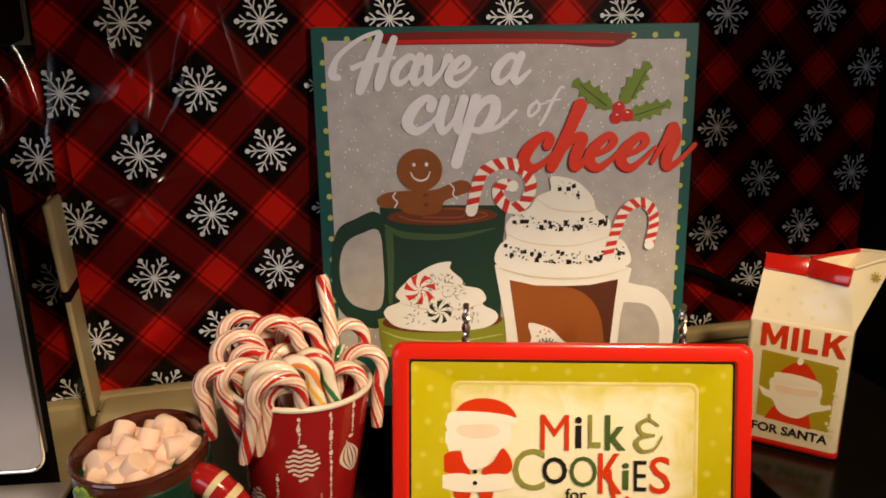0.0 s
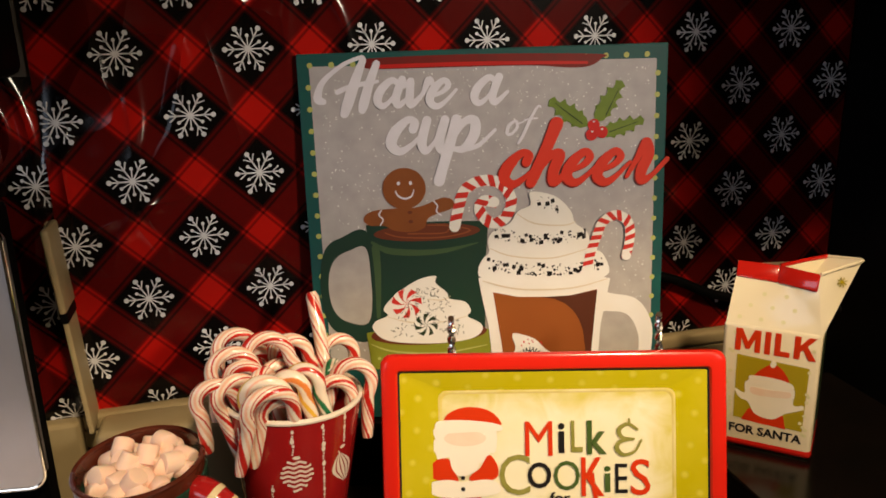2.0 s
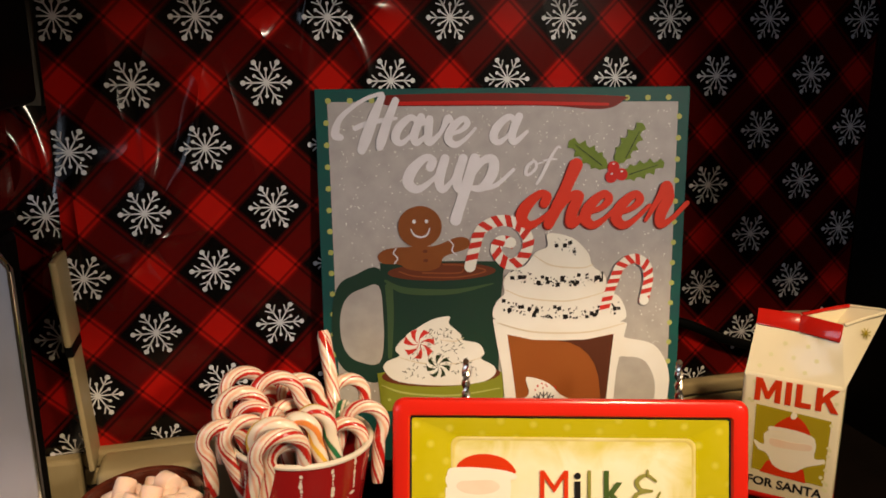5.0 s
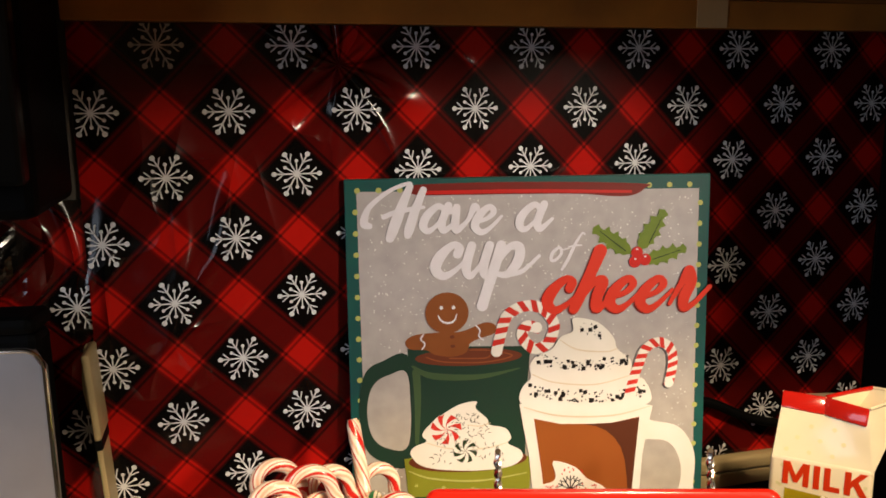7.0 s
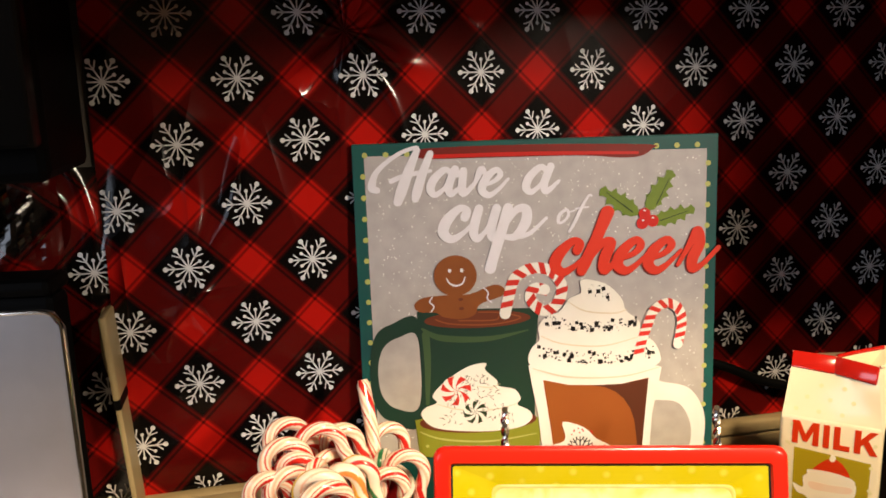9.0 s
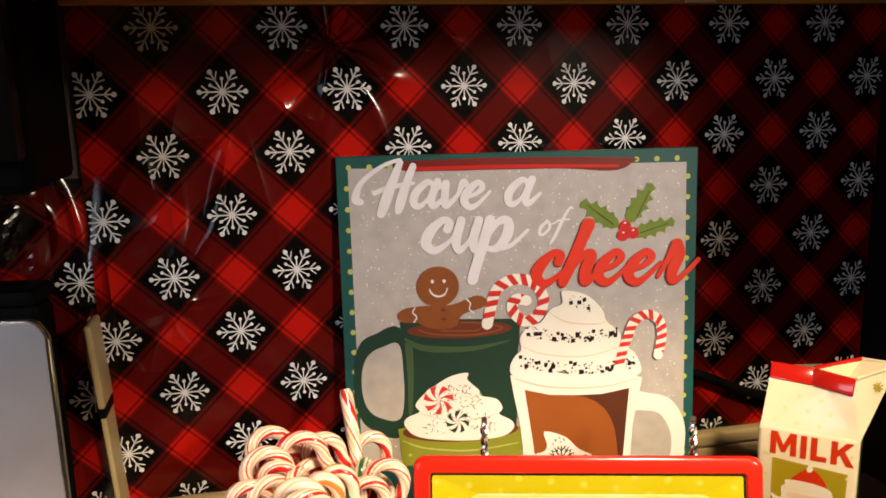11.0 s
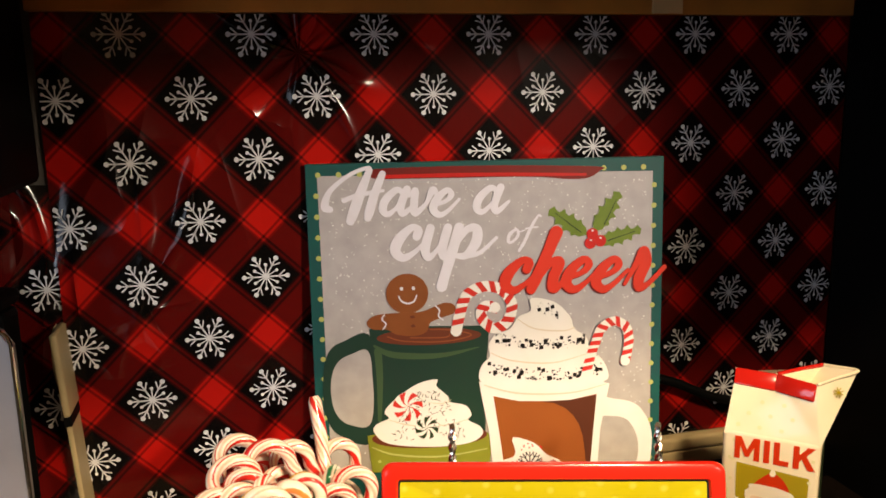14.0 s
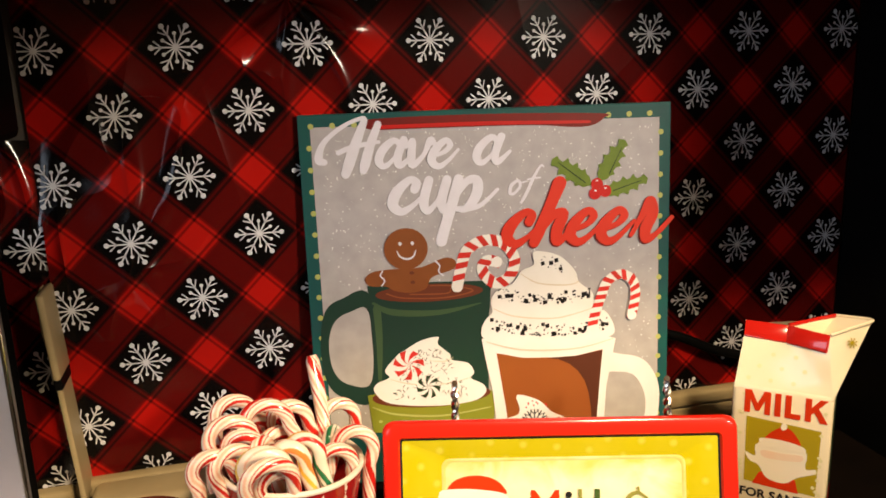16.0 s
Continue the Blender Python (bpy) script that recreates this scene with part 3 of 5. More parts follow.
def paint(name, outline, layer, mat, label="", parent=None, curved=0):
    pts = [mm(q) for q in outline]
    if curved:
        pts = [tuple(q) for q in smooth_line(pts, curved, True)]
    return part(name, slab(pts, -LAYER * layer - 0.0004, LAYER * 0.9 + 0.0003), mat, parent or sign, label)


def painted(name, outlines, layer, mat, label="", curved=0):
    """Several flat spots of one colour as one painted part."""
    bm = bmesh.new()
    for outline in outlines:
        pts = [mm(q) for q in outline]
        if curved:
            pts = [tuple(q) for q in smooth_line(pts, curved, True)]
        slab(pts, -LAYER * layer - 0.0004, LAYER * 0.5, bm)
    return part(name, bm, mat, sign, label)


def lines(name, strokes, layer, mat, label=""):
    bm = bmesh.new()
    for k, s in enumerate(strokes):
        brush(bm, [(*mm(q), q[2] / 1000) for q in s], -LAYER * layer - 0.0004 - (0.00004 if len(strokes) < 12 else 0.000004) * k)
    return part(name, bm, mat, sign, label)


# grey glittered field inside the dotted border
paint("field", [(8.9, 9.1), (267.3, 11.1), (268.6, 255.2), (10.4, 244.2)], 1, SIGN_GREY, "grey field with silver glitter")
rng = random.Random(11)
dots = [ellipse(9.5 + 15.65 * i, 8.3 - 0.02 * i, 2.1, 2.1, 12) for i in range(17)]
dots += [ellipse(7.6, 24 + 15.9 * i, 2.1, 2.1, 12) for i in range(17)] + [ellipse(268.5, 22 + 15.9 * i, 2.1, 2.1, 12) for i in range(17)]
for d in dots:
    painted("border_dot", [d], 2, DOT_GREEN)
spots = []
for _ in range(1200):
    u, v = rng.uniform(16, 262), rng.uniform(12, 245)
    r = rng.choice((0.28, 0.36, 0.46, 0.62))
    spots.append(ellipse(u, v, r, r, 5))
tagged(painted("glitter", spots, 2, GLITTER, "specks of silver glitter"), kind="stuff")
# ribbon hanger across the top
paint("ribbon", [(48.5, 8.8), (53.2, 4.6), (133.5, 3.9), (221.5, 6.6), (225.1, 10.1), (216.4, 15.2), (201.1, 15.9), (168.2, 13.3), (90.5, 12.7), (54.3, 12.2)], 4, RIBBON, "deep red ribbon hanger", curved=5)
lines("ribbon_gleam", [[(*(56.5, 10.6), 2.6), (*(133.5, 10.7), 2.8), (*(214.2, 12.6), 2.0)]], 6, BERRY)

# brush lettering: strokes of (right, up, width) in units of a small letter's height
GLYPHS = {
    "H": ([(-0.62, 0.42, 0.25), (-0.85, 0.55, 0.34), (-0.75, 1.15, 0.22), (-0.1, 1.75, 0.16), (0.55, 2.0, 0.16), (0.62, 1.85, 0.2)], [(0.62, 1.9, 0.26), (0.45, 1.1, 0.40), (0.32, 0.35, 0.44), (0.25, -0.05, 0.36)], [(1.15, 1.75, 0.28), (1.0, 1.0, 0.36), (0.92, 0.30, 0.40), (0.9, 0.05, 0.30)], [(-0.15, 0.75, 0.2), (0.25, 0.92, 0.2), (0.9, 1.05, 0.18), (1.3, 1.1, 0.13)]),
    "a": ([(0.85, 0.80, 0.22), (0.55, 0.97, 0.26), (0.20, 0.62, 0.34), (0.14, 0.22, 0.34), (0.40, 0.03, 0.24), (0.72, 0.36, 0.16), (0.92, 0.95, 0.22)], [(0.94, 0.98, 0.32), (0.82, 0.35, 0.34), (0.98, 0.03, 0.26), (1.38, 0.42, 0.13)]),
    "v": ([(0.0, 0.72, 0.12), (0.2, 0.97, 0.24), (0.24, 0.5, 0.34), (0.36, 0.05, 0.30), (0.72, 0.42, 0.18), (0.88, 0.95, 0.30), (1.1, 0.72, 0.14)],),
    "e": ([(0.1, 0.38, 0.14), (0.55, 0.55, 0.18), (0.74, 0.80, 0.25), (0.52, 0.98, 0.24), (0.20, 0.64, 0.34), (0.14, 0.24, 0.34), (0.44, 0.02, 0.26), (0.75, 0.2, 0.17), (1.08, 0.62, 0.12)],),
    "c": ([(0.72, 0.70, 0.30), (0.74, 0.90, 0.28), (0.50, 0.98, 0.24), (0.18, 0.62, 0.36), (0.12, 0.24, 0.36), (0.42, 0.02, 0.27), (0.75, 0.2, 0.17), (1.05, 0.55, 0.12)],),
    "u": ([(0.10, 0.97, 0.30), (0.05, 0.32, 0.32), (0.22, 0.02, 0.24), (0.48, 0.35, 0.14), (0.64, 0.9, 0.24)], [(0.66, 0.97, 0.30), (0.60, 0.32, 0.32), (0.74, 0.02, 0.24), (1.0, 0.42, 0.13)]),
    "p": ([(0.22, 0.98, 0.34), (0.14, 0.2, 0.36), (0.04, -0.55, 0.36), (0.0, -0.92, 0.38)], [(0.18, 0.35, 0.16), (0.48, 0.9, 0.24), (0.80, 0.92, 0.32), (0.86, 0.5, 0.36), (0.62, 0.08, 0.27), (0.25, 0.08, 0.16)], [(0.62, 0.06, 0.2), (1.05, 0.15, 0.15), (1.5, 0.62, 0.11)]),
    "o": ([(0.5, 0.95, 0.22), (0.16, 0.6, 0.30), (0.2, 0.1, 0.28), (0.5, 0.06, 0.22), (0.78, 0.5, 0.24), (0.58, 0.95, 0.2), (0.7, 0.75, 0.14), (1.1, 0.85, 0.12)],),
    "f": ([(0.95, 1.75, 0.15), (0.75, 1.8, 0.18), (0.5, 1.1, 0.26), (0.3, 0.0, 0.28), (0.1, -0.65, 0.22)], [(0.1, 0.9, 0.14), (0.5, 0.98, 0.16), (0.95, 1.0, 0.13)]),
    "h": ([(0.42, 1.85, 0.42), (0.30, 1.2, 0.36), (0.12, 0.4, 0.36), (0.04, 0.05, 0.32)], [(0.12, 0.25, 0.16), (0.45, 0.85, 0.24), (0.76, 0.9, 0.32), (0.68, 0.4, 0.36), (0.78, 0.03, 0.28), (1.2, 0.45, 0.13)]),
    "r": ([(0.06, 0.2, 0.13), (0.26, 0.8, 0.2), (0.40, 1.22, 0.34)], [(0.42, 1.22, 0.36), (0.54, 1.02, 0.34), (0.58, 0.8, 0.34), (0.48, 0.4, 0.36), (0.56, 0.06, 0.28), (0.85, 0.2, 0.17), (1.22, 0.7, 0.15)]),
}


def lettering(word, places, height, slant, layer, mat, name, shift=(0, 0), fat=1.0):
    bm, count = bmesh.new(), 0
    for ch, (u, v) in zip(word, places):
        for s in GLYPHS[ch]:
            pts = [(*mm((u + shift[0] + (x + slant * z) * height, v + shift[1] - z * height)), w * height * fat / 1000) for x, z, w in s]
            brush(bm, pts, -LAYER * layer - 0.0004 - 0.00002 * count)
            count += 1
    return part(name, bm, mat, sign)


lettering("Have", [(28.1, 42.6), (53.8, 39.6), (74.7, 39.9), (92.3, 41.1)], 19.5, 0.22, 8, WHITE_INK, "lettering", fat=0.95)
lettering("a", [(125.7, 39.9)], 19.5, 0.22, 8, WHITE_INK, "lettering", fat=0.95)
lettering("cup", [(62.1, 73.6), (86.4, 74.1), (105.5, 74.5)], 24, 0.2, 8, WHITE_INK, "lettering", fat=0.95)
lettering("of", [(151.1, 63.9), (163.0, 63.3)], 11, 0.3, 8, WHITE_INK, "lettering", fat=0.85)
CHEER = [(146.4, 102.1), (170.1, 102.2), (194.3, 102.8), (218.1, 103.4), (243.5, 104.0)]
lettering("cheer", CHEER, 24.5, 0.24, 8, RED_SHADE, "lettering_shade", (-0.9, 0.9), 1.05)
lettering("cheer", CHEER, 24.5, 0.24, 11.5, RED_INK, "lettering")

# holly sprig


def holly(a, b, wide, lobes=4):
    """A leaf outline from stem a to tip b with scalloped, pointed edges."""
    a, b = np.array(a), np.array(b)
    d = b - a
    n = np.array([-d[1], d[0]]) / np.linalg.norm(d)
    side = []
    for k in range(lobes):
        t0, t1 = 0.08 + 0.86 * k / lobes, 0.08 + 0.86 * (k + 1) / lobes
        w = wide * math.sin(math.pi * min(0.96, t1 * 0.9 + 0.04)) ** 0.6
        side += [(t0 + 0.25 * (t1 - t0), w * 0.62), (t0 + 0.65 * (t1 - t0), w * 0.66), (t1, w)]
    return [tuple(a)] + [tuple(a + d * t + n * w) for t, w in side] + [tuple(b)] + [tuple(a + d * t - n * w) for t, w in side[::-1]]


for k, (stem, point, wide) in enumerate((((215.7, 59.8), (185.6, 39.1), 8.5), ((221.0, 57.3), (241.1, 26.8), 8.5), ((224.0, 66.2), (258.7, 56.2), 7.5))):
    painted("holly_leaf", [holly(stem, point, wide)], 7.5 + k, LEAF, "green holly leaf")
lines("leaf_veins", [[(*(210.8, 57.5), 0.8), (*(190.5, 41.8), 0.5)], [(*(228.9, 52.1), 0.8), (*(238.6, 32.5), 0.5)], [(*(232.0, 64.6), 0.8), (*(253.3, 57.9), 0.5)]], 10.5, LEAF_VEIN)
for berry_layer, berry_at in ((11, (219.7, 59.0)), (11.5, (218.1, 66.1)), (12, (226.1, 64.5))):
    painted("berry", [ellipse(*berry_at, 4.6, 4.6, 20)], berry_layer, BERRY, "red holly berry")
painted("berry_gleams", [ellipse(*(219.7, 56.4), 1.0, 0.7, 8), ellipse(*(218.5, 63.9), 1.0, 0.7, 8), ellipse(*(226.1, 62.2), 1.0, 0.7, 8)], 13, WHITE_INK)

# big green mug with a gingerbread cookie
paint("mug_handle", [(46.0, 137.4), (23.3, 137.7), (10.8, 147.7), (6.5, 172.8), (8.3, 198.3), (18.9, 214.2), (45.1, 217.1)], 3, MUG_GREEN, curved=6)
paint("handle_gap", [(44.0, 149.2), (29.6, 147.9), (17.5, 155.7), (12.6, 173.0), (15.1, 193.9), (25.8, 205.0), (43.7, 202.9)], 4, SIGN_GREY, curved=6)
paint("mug_body", [(44.0, 128.3), (62.9, 127.0), (138.1, 129.1), (134.6, 167.7), (133.7, 229.2), (129.2, 249.3), (49.9, 245.9), (46.7, 225.7), (45.9, 183.3)], 5, MUG_GREEN)
lines("mug_gleam", [[(*(47.7, 142.0), 2), (*(62.5, 149.8), 5), (*(97.9, 151.7), 4), (*(129.2, 146.2), 1)], [(*(50.2, 146.6), 6), (*(51.0, 169.6), 5), (*(49.9, 202.2), 3)]], 6, MUG_GLEAM)
painted("cocoa", [ellipse(*(90.5, 136.0), 41, 6.8, 36)], 7, COCOA, "cocoa in the painted mug")
lines("cocoa_ring", [[(*(58.3, 135.1), 1.0), (*(71.5, 139.1), 1.0), (*(102.4, 140.4), 1.0), (*(123.8, 136.0), 1.0), (*(106.9, 131.4), 1.0), (*(91.4, 130.5), 0.8)], [(*(75.9, 136.5), 1.0), (*(102.4, 137.2), 1.0), (*(106.9, 134.6), 0.8)]], 8, COCOA_LIGHT)
paint("cookie_body", [(42.4, 122.9), (49.1, 117.7), (64.8, 116.3), (85.0, 115.9), (102.6, 109.6), (111.0, 112.1), (109.7, 118.3), (92.8, 124.2), (88.3, 132.3), (78.1, 135.2), (65.0, 133.4), (58.4, 129.6), (46.2, 128.4)], 9, GINGER, "gingerbread brown cookie", curved=6)
painted("cookie_head", [ellipse(*(74.2, 101.3), 16.4, 15.8, 36)], 10, GINGER)
for icing_line in ([[(*(56.1, 117.4), 1.0), (*(54.2, 120.9), 1.0), (*(57.2, 124.6), 1.0), (*(55.0, 128.6), 1.0)], [(*(96.0, 111.7), 1.0), (*(99.1, 115.4), 1.0), (*(98.2, 119.8), 1.0), (*(101.7, 123.1), 1.0)]]):
    lines("icing", [icing_line], 11, WHITE_INK, "white icing line")
painted("icing", [ellipse(*(70.0, 97.2), 1.3, 1.5, 14), ellipse(*(79.2, 97.2), 1.3, 1.5, 14)], 11, WHITE_INK, "white icing dot")
lines("icing", [[(67.6, 103.0, 0.8), (69.6, 106.8, 1.2), (74.4, 109.0, 1.4), (79.4, 107.4, 1.2), (81.6, 102.6, 0.8)]], 11.5, WHITE_INK, "white icing line")
painted("buttons", [ellipse(*(77.9, 119.8), 1.9, 1.3, 10), ellipse(*(78.3, 127.0), 1.9, 1.3, 10)], 11, COCOA)


def striped_cane(name, pts, width, layer, bands, parent_label=""):
    """A painted candy cane: a pale bent bar with slanted red bands."""
    line = smooth_line([np.array(p, float) for p in pts], 10)
    lines(name, [[(p[0], p[1], width) for p in line[::4]] + [(line[-1][0], line[-1][1], width)]], layer, CREAM_PAINT, parent_label)
    seg = np.cumsum([0.0] + [float(np.linalg.norm(b - a)) for a, b in zip(line, line[1:])])
    outs = []
    for k in range(bands):
        s = seg[-1] * (k + 0.8) / bands
        i = min(int(np.searchsorted(seg, s)), len(line) - 2)
        d = (line[min(i + 1, len(line) - 1)] - line[max(i - 1, 0)])
        d = d / np.linalg.norm(d)
        n = np.array([-d[1], d[0]])
        half, skew = seg[-1] / bands * 0.27, width * 0.22
        c = line[i]
        outs.append([tuple(c + n * width / 2 + d * (skew - half)), tuple(c + n * width / 2 + d * (skew + half)), tuple(c - n * width / 2 + d * (half - skew)), tuple(c - n * width / 2 - d * (half + skew))])
    for o in outs:
        painted("red_band", [o], layer + 1.2, CANE_RED)


striped_cane("spiral_cane", [(111.8, 132.5), (115.0, 118.9), (120.3, 104.6), (133.6, 97.8), (147.8, 100.8), (155.9, 113.2), (151.5, 126.7), (140.8, 131.0), (131.8, 121.6), (134.5, 113.6), (142.5, 114.7)], 8.6, 10, 15, "painted spiral candy cane")

# small lime cup with whipped cream
paint("lime_cup", [(39.8, 215.0), (61.4, 212.0), (115.5, 214.1), (139.2, 217.4), (136.5, 249.6), (42.7, 245.6)], 8, CUP_LIME)
painted("lime_cup_inside", [ellipse(*(89.2, 217.8), 46, 9.5, 36)], 9, COCOA)
lines("lime_cup_gleam", [[(*(43.2, 224.6), 0.9), (*(61.0, 231.5), 1.5), (*(97.2, 234.9), 1.5), (*(134.7, 230.2), 0.9)]], 9.5, DOT_GREEN)
painted("lime_cup_spots", [ellipse(*(48.7, 236.7), 1.5, 1.2, 8), ellipse(*(69.9, 239.1), 1.6, 1.2, 8), ellipse(*(92.6, 241.0), 1.6, 1.2, 8)], 9.5, DOT_GREEN)
paint("whipped_cream", [(45.2, 212.4), (47.2, 205.8), (57.1, 201.5), (54.0, 196.7), (57.3, 190.7), (67.2, 182.2), (82.1, 173.4), (95.9, 171.1), (95.4, 176.6), (104.4, 185.4), (105.7, 190.1), (118.3, 193.4), (122.8, 201.1), (120.1, 205.7), (130.1, 211.8), (131.0, 218.5), (120.0, 224.8), (90.5, 226.5), (56.7, 222.3)], 10, CREAM_PAINT, "swirl of whipped cream", curved=4)
lines("cream_folds", [[(*(57.1, 202.4), 0.5), (*(74.9, 207.8), 0.9), (*(101.9, 208.8), 0.9), (*(120.1, 204.8), 0.5)], [(*(88.6, 189.5), 0.5), (*(99.8, 190.8), 0.9), (*(106.6, 188.2), 0.5)]], 11, CREAM_LINE)
rng = random.Random(4)
sprinkle = []
for k in range(150):
    u, v = (88.5, 199.8)
    t = (k + 0.5) / 150
    u, v = u + rng.uniform(-1, 1) * (8 + 26 * t), v + (t - 0.5) * 40
    if rng.random() < 0.2:
        continue
    a = rng.uniform(0, math.pi)
    sprinkle.append([(u - math.cos(a) * 1.0, v - math.sin(a) * 1.0, 0.45), (u + math.cos(a) * 1.0, v + math.sin(a) * 1.0, 0.45)])
tagged(lines("sprinkle_print", sprinkle, 11.5, LEAF_VEIN), kind="stuff")


def pinwheel(name, centre, r, mat, layer, turn=0.0):
    painted(name, [ellipse(*centre, r, r, 28)], layer, CREAM_PAINT, "painted peppermint candy")
    outs = []
    for k in range(7):
        a = 2 * math.pi * k / 7 + turn
        pts = [centre] + [(centre[0] + r * t * math.cos(a + 0.55 * t), centre[1] + r * t * math.sin(a + 0.55 * t)) for t in (0.35, 0.7, 1.0)]
        pts += [(centre[0] + r * t * math.cos(a + 0.55 * t + 0.46 * min(1.0, t * 1.3)), centre[1] + r * t * math.sin(a + 0.55 * t + 0.46 * min(1.0, t * 1.3))) for t in (1.0, 0.7, 0.35)]
        outs.append(pts)
    for o in outs:
        painted("swirl_blade", [o], layer + 1, mat)


pinwheel("peppermint", (72.4, 192.2), 12.0, CANE_RED, 12)
pinwheel("peppermint", (87.0, 210.6), 9.4, LEAF_VEIN, 12, 0.4)

# white glass mug with coffee
paint("glass_handle", [(218.5, 195.0), (239.4, 193.8), (258.2, 200.2), (269.2, 219.9), (269.2, 244.4), (264.8, 255.0), (222.2, 253.2)], 3, CREAM_PAINT, curved=6)
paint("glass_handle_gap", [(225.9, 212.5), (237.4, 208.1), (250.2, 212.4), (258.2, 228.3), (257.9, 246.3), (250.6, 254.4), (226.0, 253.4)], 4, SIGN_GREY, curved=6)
paint("glass_mug", [(129.2, 174.5), (142.7, 172.6), (215.7, 175.0), (234.3, 180.3), (231.1, 196.9), (227.0, 218.3), (224.6, 253.3), (139.8, 249.7), (136.5, 214.9), (131.9, 191.0)], 14, CREAM_PAINT, "white glass mug")
paint("coffee", [(140.5, 186.6), (161.0, 191.6), (197.7, 193.3), (223.9, 188.5), (222.1, 208.5), (218.5, 253.0), (149.0, 250.1), (146.6, 229.7)], 15, COFFEE, "orange brown coffee")
paint("coffee_shade", [(179.3, 192.7), (202.3, 192.5), (223.9, 189.0), (222.1, 208.5), (218.5, 253.0), (215.7, 252.9), (214.4, 236.0), (212.6, 222.5), (209.4, 212.8), (204.4, 204.8), (197.6, 198.6), (189.2, 194.6)], 16, COFFEE_DARK)
paint("whipped_cream", [(129.2, 167.5), (132.8, 159.3), (138.1, 153.9), (137.2, 144.6), (142.6, 136.5), (153.8, 132.3), (161.3, 122.4), (170.7, 118.1), (171.0, 108.1), (189.5, 111.8), (201.9, 123.5), (205.7, 133.7), (215.9, 142.3), (218.0, 154.0), (227.3, 158.9), (233.1, 170.9), (230.6, 177.8), (211.3, 183.4), (179.2, 185.1), (147.3, 181.2), (131.4, 174.6)], 17, CREAM_PAINT, "tall heap of whipped cream", curved=4)
lines("heap_folds", [[(*(139.0, 151.1), 0.6), (*(156.2, 158.1), 1.0), (*(188.0, 161.0), 1.0), (*(217.1, 154.4), 0.6)], [(*(160.4, 124.7), 0.6), (*(174.0, 132.8), 1.0), (*(196.6, 135.3), 1.0), (*(205.7, 132.8), 0.6)], [(*(132.8, 177.0), 0.6), (*(160.9, 185.0), 1.2), (*(202.2, 186.4), 1.2), (*(231.6, 180.2), 0.6)]], 18, CREAM_LINE)
crumbs = []
for (ua, va), (ub, vb), count in (((143.5, 138.4), (215.9, 141.4), 95), ((137.3, 163.1), (227.5, 166.9), 115), ((176.5, 114.6), (192.8, 121.0), 14)):
    for _ in range(count):
        t = rng.random()
        sag = 5.5 * (1 - (2 * t - 1) ** 2) if count > 20 else 0.0
        u, v = ua + (ub - ua) * t + rng.uniform(-1, 1), va + (vb - va) * t + sag + rng.uniform(-4.6, 4.6)
        r = rng.choice((0.4, 0.45, 0.55, 0.7, 0.9, 1.1, 2.0))
        crumbs.append(ellipse(u, v, r, r * rng.uniform(0.8, 1.3), 4, turn=rng.uniform(30, 60)))
for u, v in ((150.0, 141.5), (164.0, 146.0), (179.0, 148.0), (194.0, 146.6), (209.0, 143.2), (142.0, 167.0), (161.0, 171.6), (186.0, 173.6), (206.0, 171.6), (224.0, 168.0), (184.0, 117.6)):
    crumbs.append(ellipse(u, v, 2.3, 2.3, 4, turn=rng.uniform(35, 60)))
tagged(painted("crumb_print", crumbs, 19, BLACK_INK, "dark cookie crumbs"), kind="stuff")
striped_cane("hook_cane", [(214.8, 172.6), (218.1, 158.7), (222.4, 146.2), (227.6, 134.3), (237.5, 129.0), (246.8, 133.9), (249.4, 145.6), (246.7, 161.9)], 7.6, 20, 13, "painted hooked candy cane")
paint("front_cream", [(139.7, 243.9), (147.6, 240.3), (155.8, 237.8), (157.7, 232.5), (155.7, 221.4), (172.8, 226.9), (182.7, 236.9), (194.9, 243.7), (196.4, 252.1), (138.4, 249.7)], 21, CREAM_PAINT, "cream swirl with a printed snow crystal", curved=3)
cx, cy = (169.3, 245.1)
lines("snow_crystal", [[(cx, cy, 1.1), (cx + 11 * math.cos(a), cy - 11 * math.sin(a), 0.9)] for a in (0.5, 1.05, 1.57, 2.1, 2.64)] + [[(cx + 7 * math.cos(a), cy - 7 * math.sin(a), 0.8), (cx + 11 * math.cos(a + s), cy - 11 * math.sin(a + s), 0.7)] for a in (0.5, 1.05, 1.57, 2.1, 2.64) for s in (0.3, -0.3)], 22, BLACK_INK)
painted("red_sugar", [ellipse(cx + rng.uniform(-22, 22), cy - rng.uniform(0, 4), 0.7, 0.7, 6) for _ in range(26)] + [ellipse(cx + rng.uniform(-8, 10), cy - rng.uniform(12, 18), 0.7, 0.7, 6) for _ in range(9)], 22, BERRY)

# ---- ceramic plate on its stand ----
BLACK_INK.node_tree.nodes["Principled BSDF"].inputs["Specular IOR Level"].default_value = 0.2
PLATE_RED = material("glossy_red_glaze", (0.66, 0.018, 0.008), 0.2, scale=20, mix=0.2, coat=0.25)
MUSTARD = material("mustard_glaze", (0.52, 0.44, 0.004), 0.18, spot=(0.58, 0.49, 0.02), scale=38, mix=0.8, coat=0.15, spec=0.35)


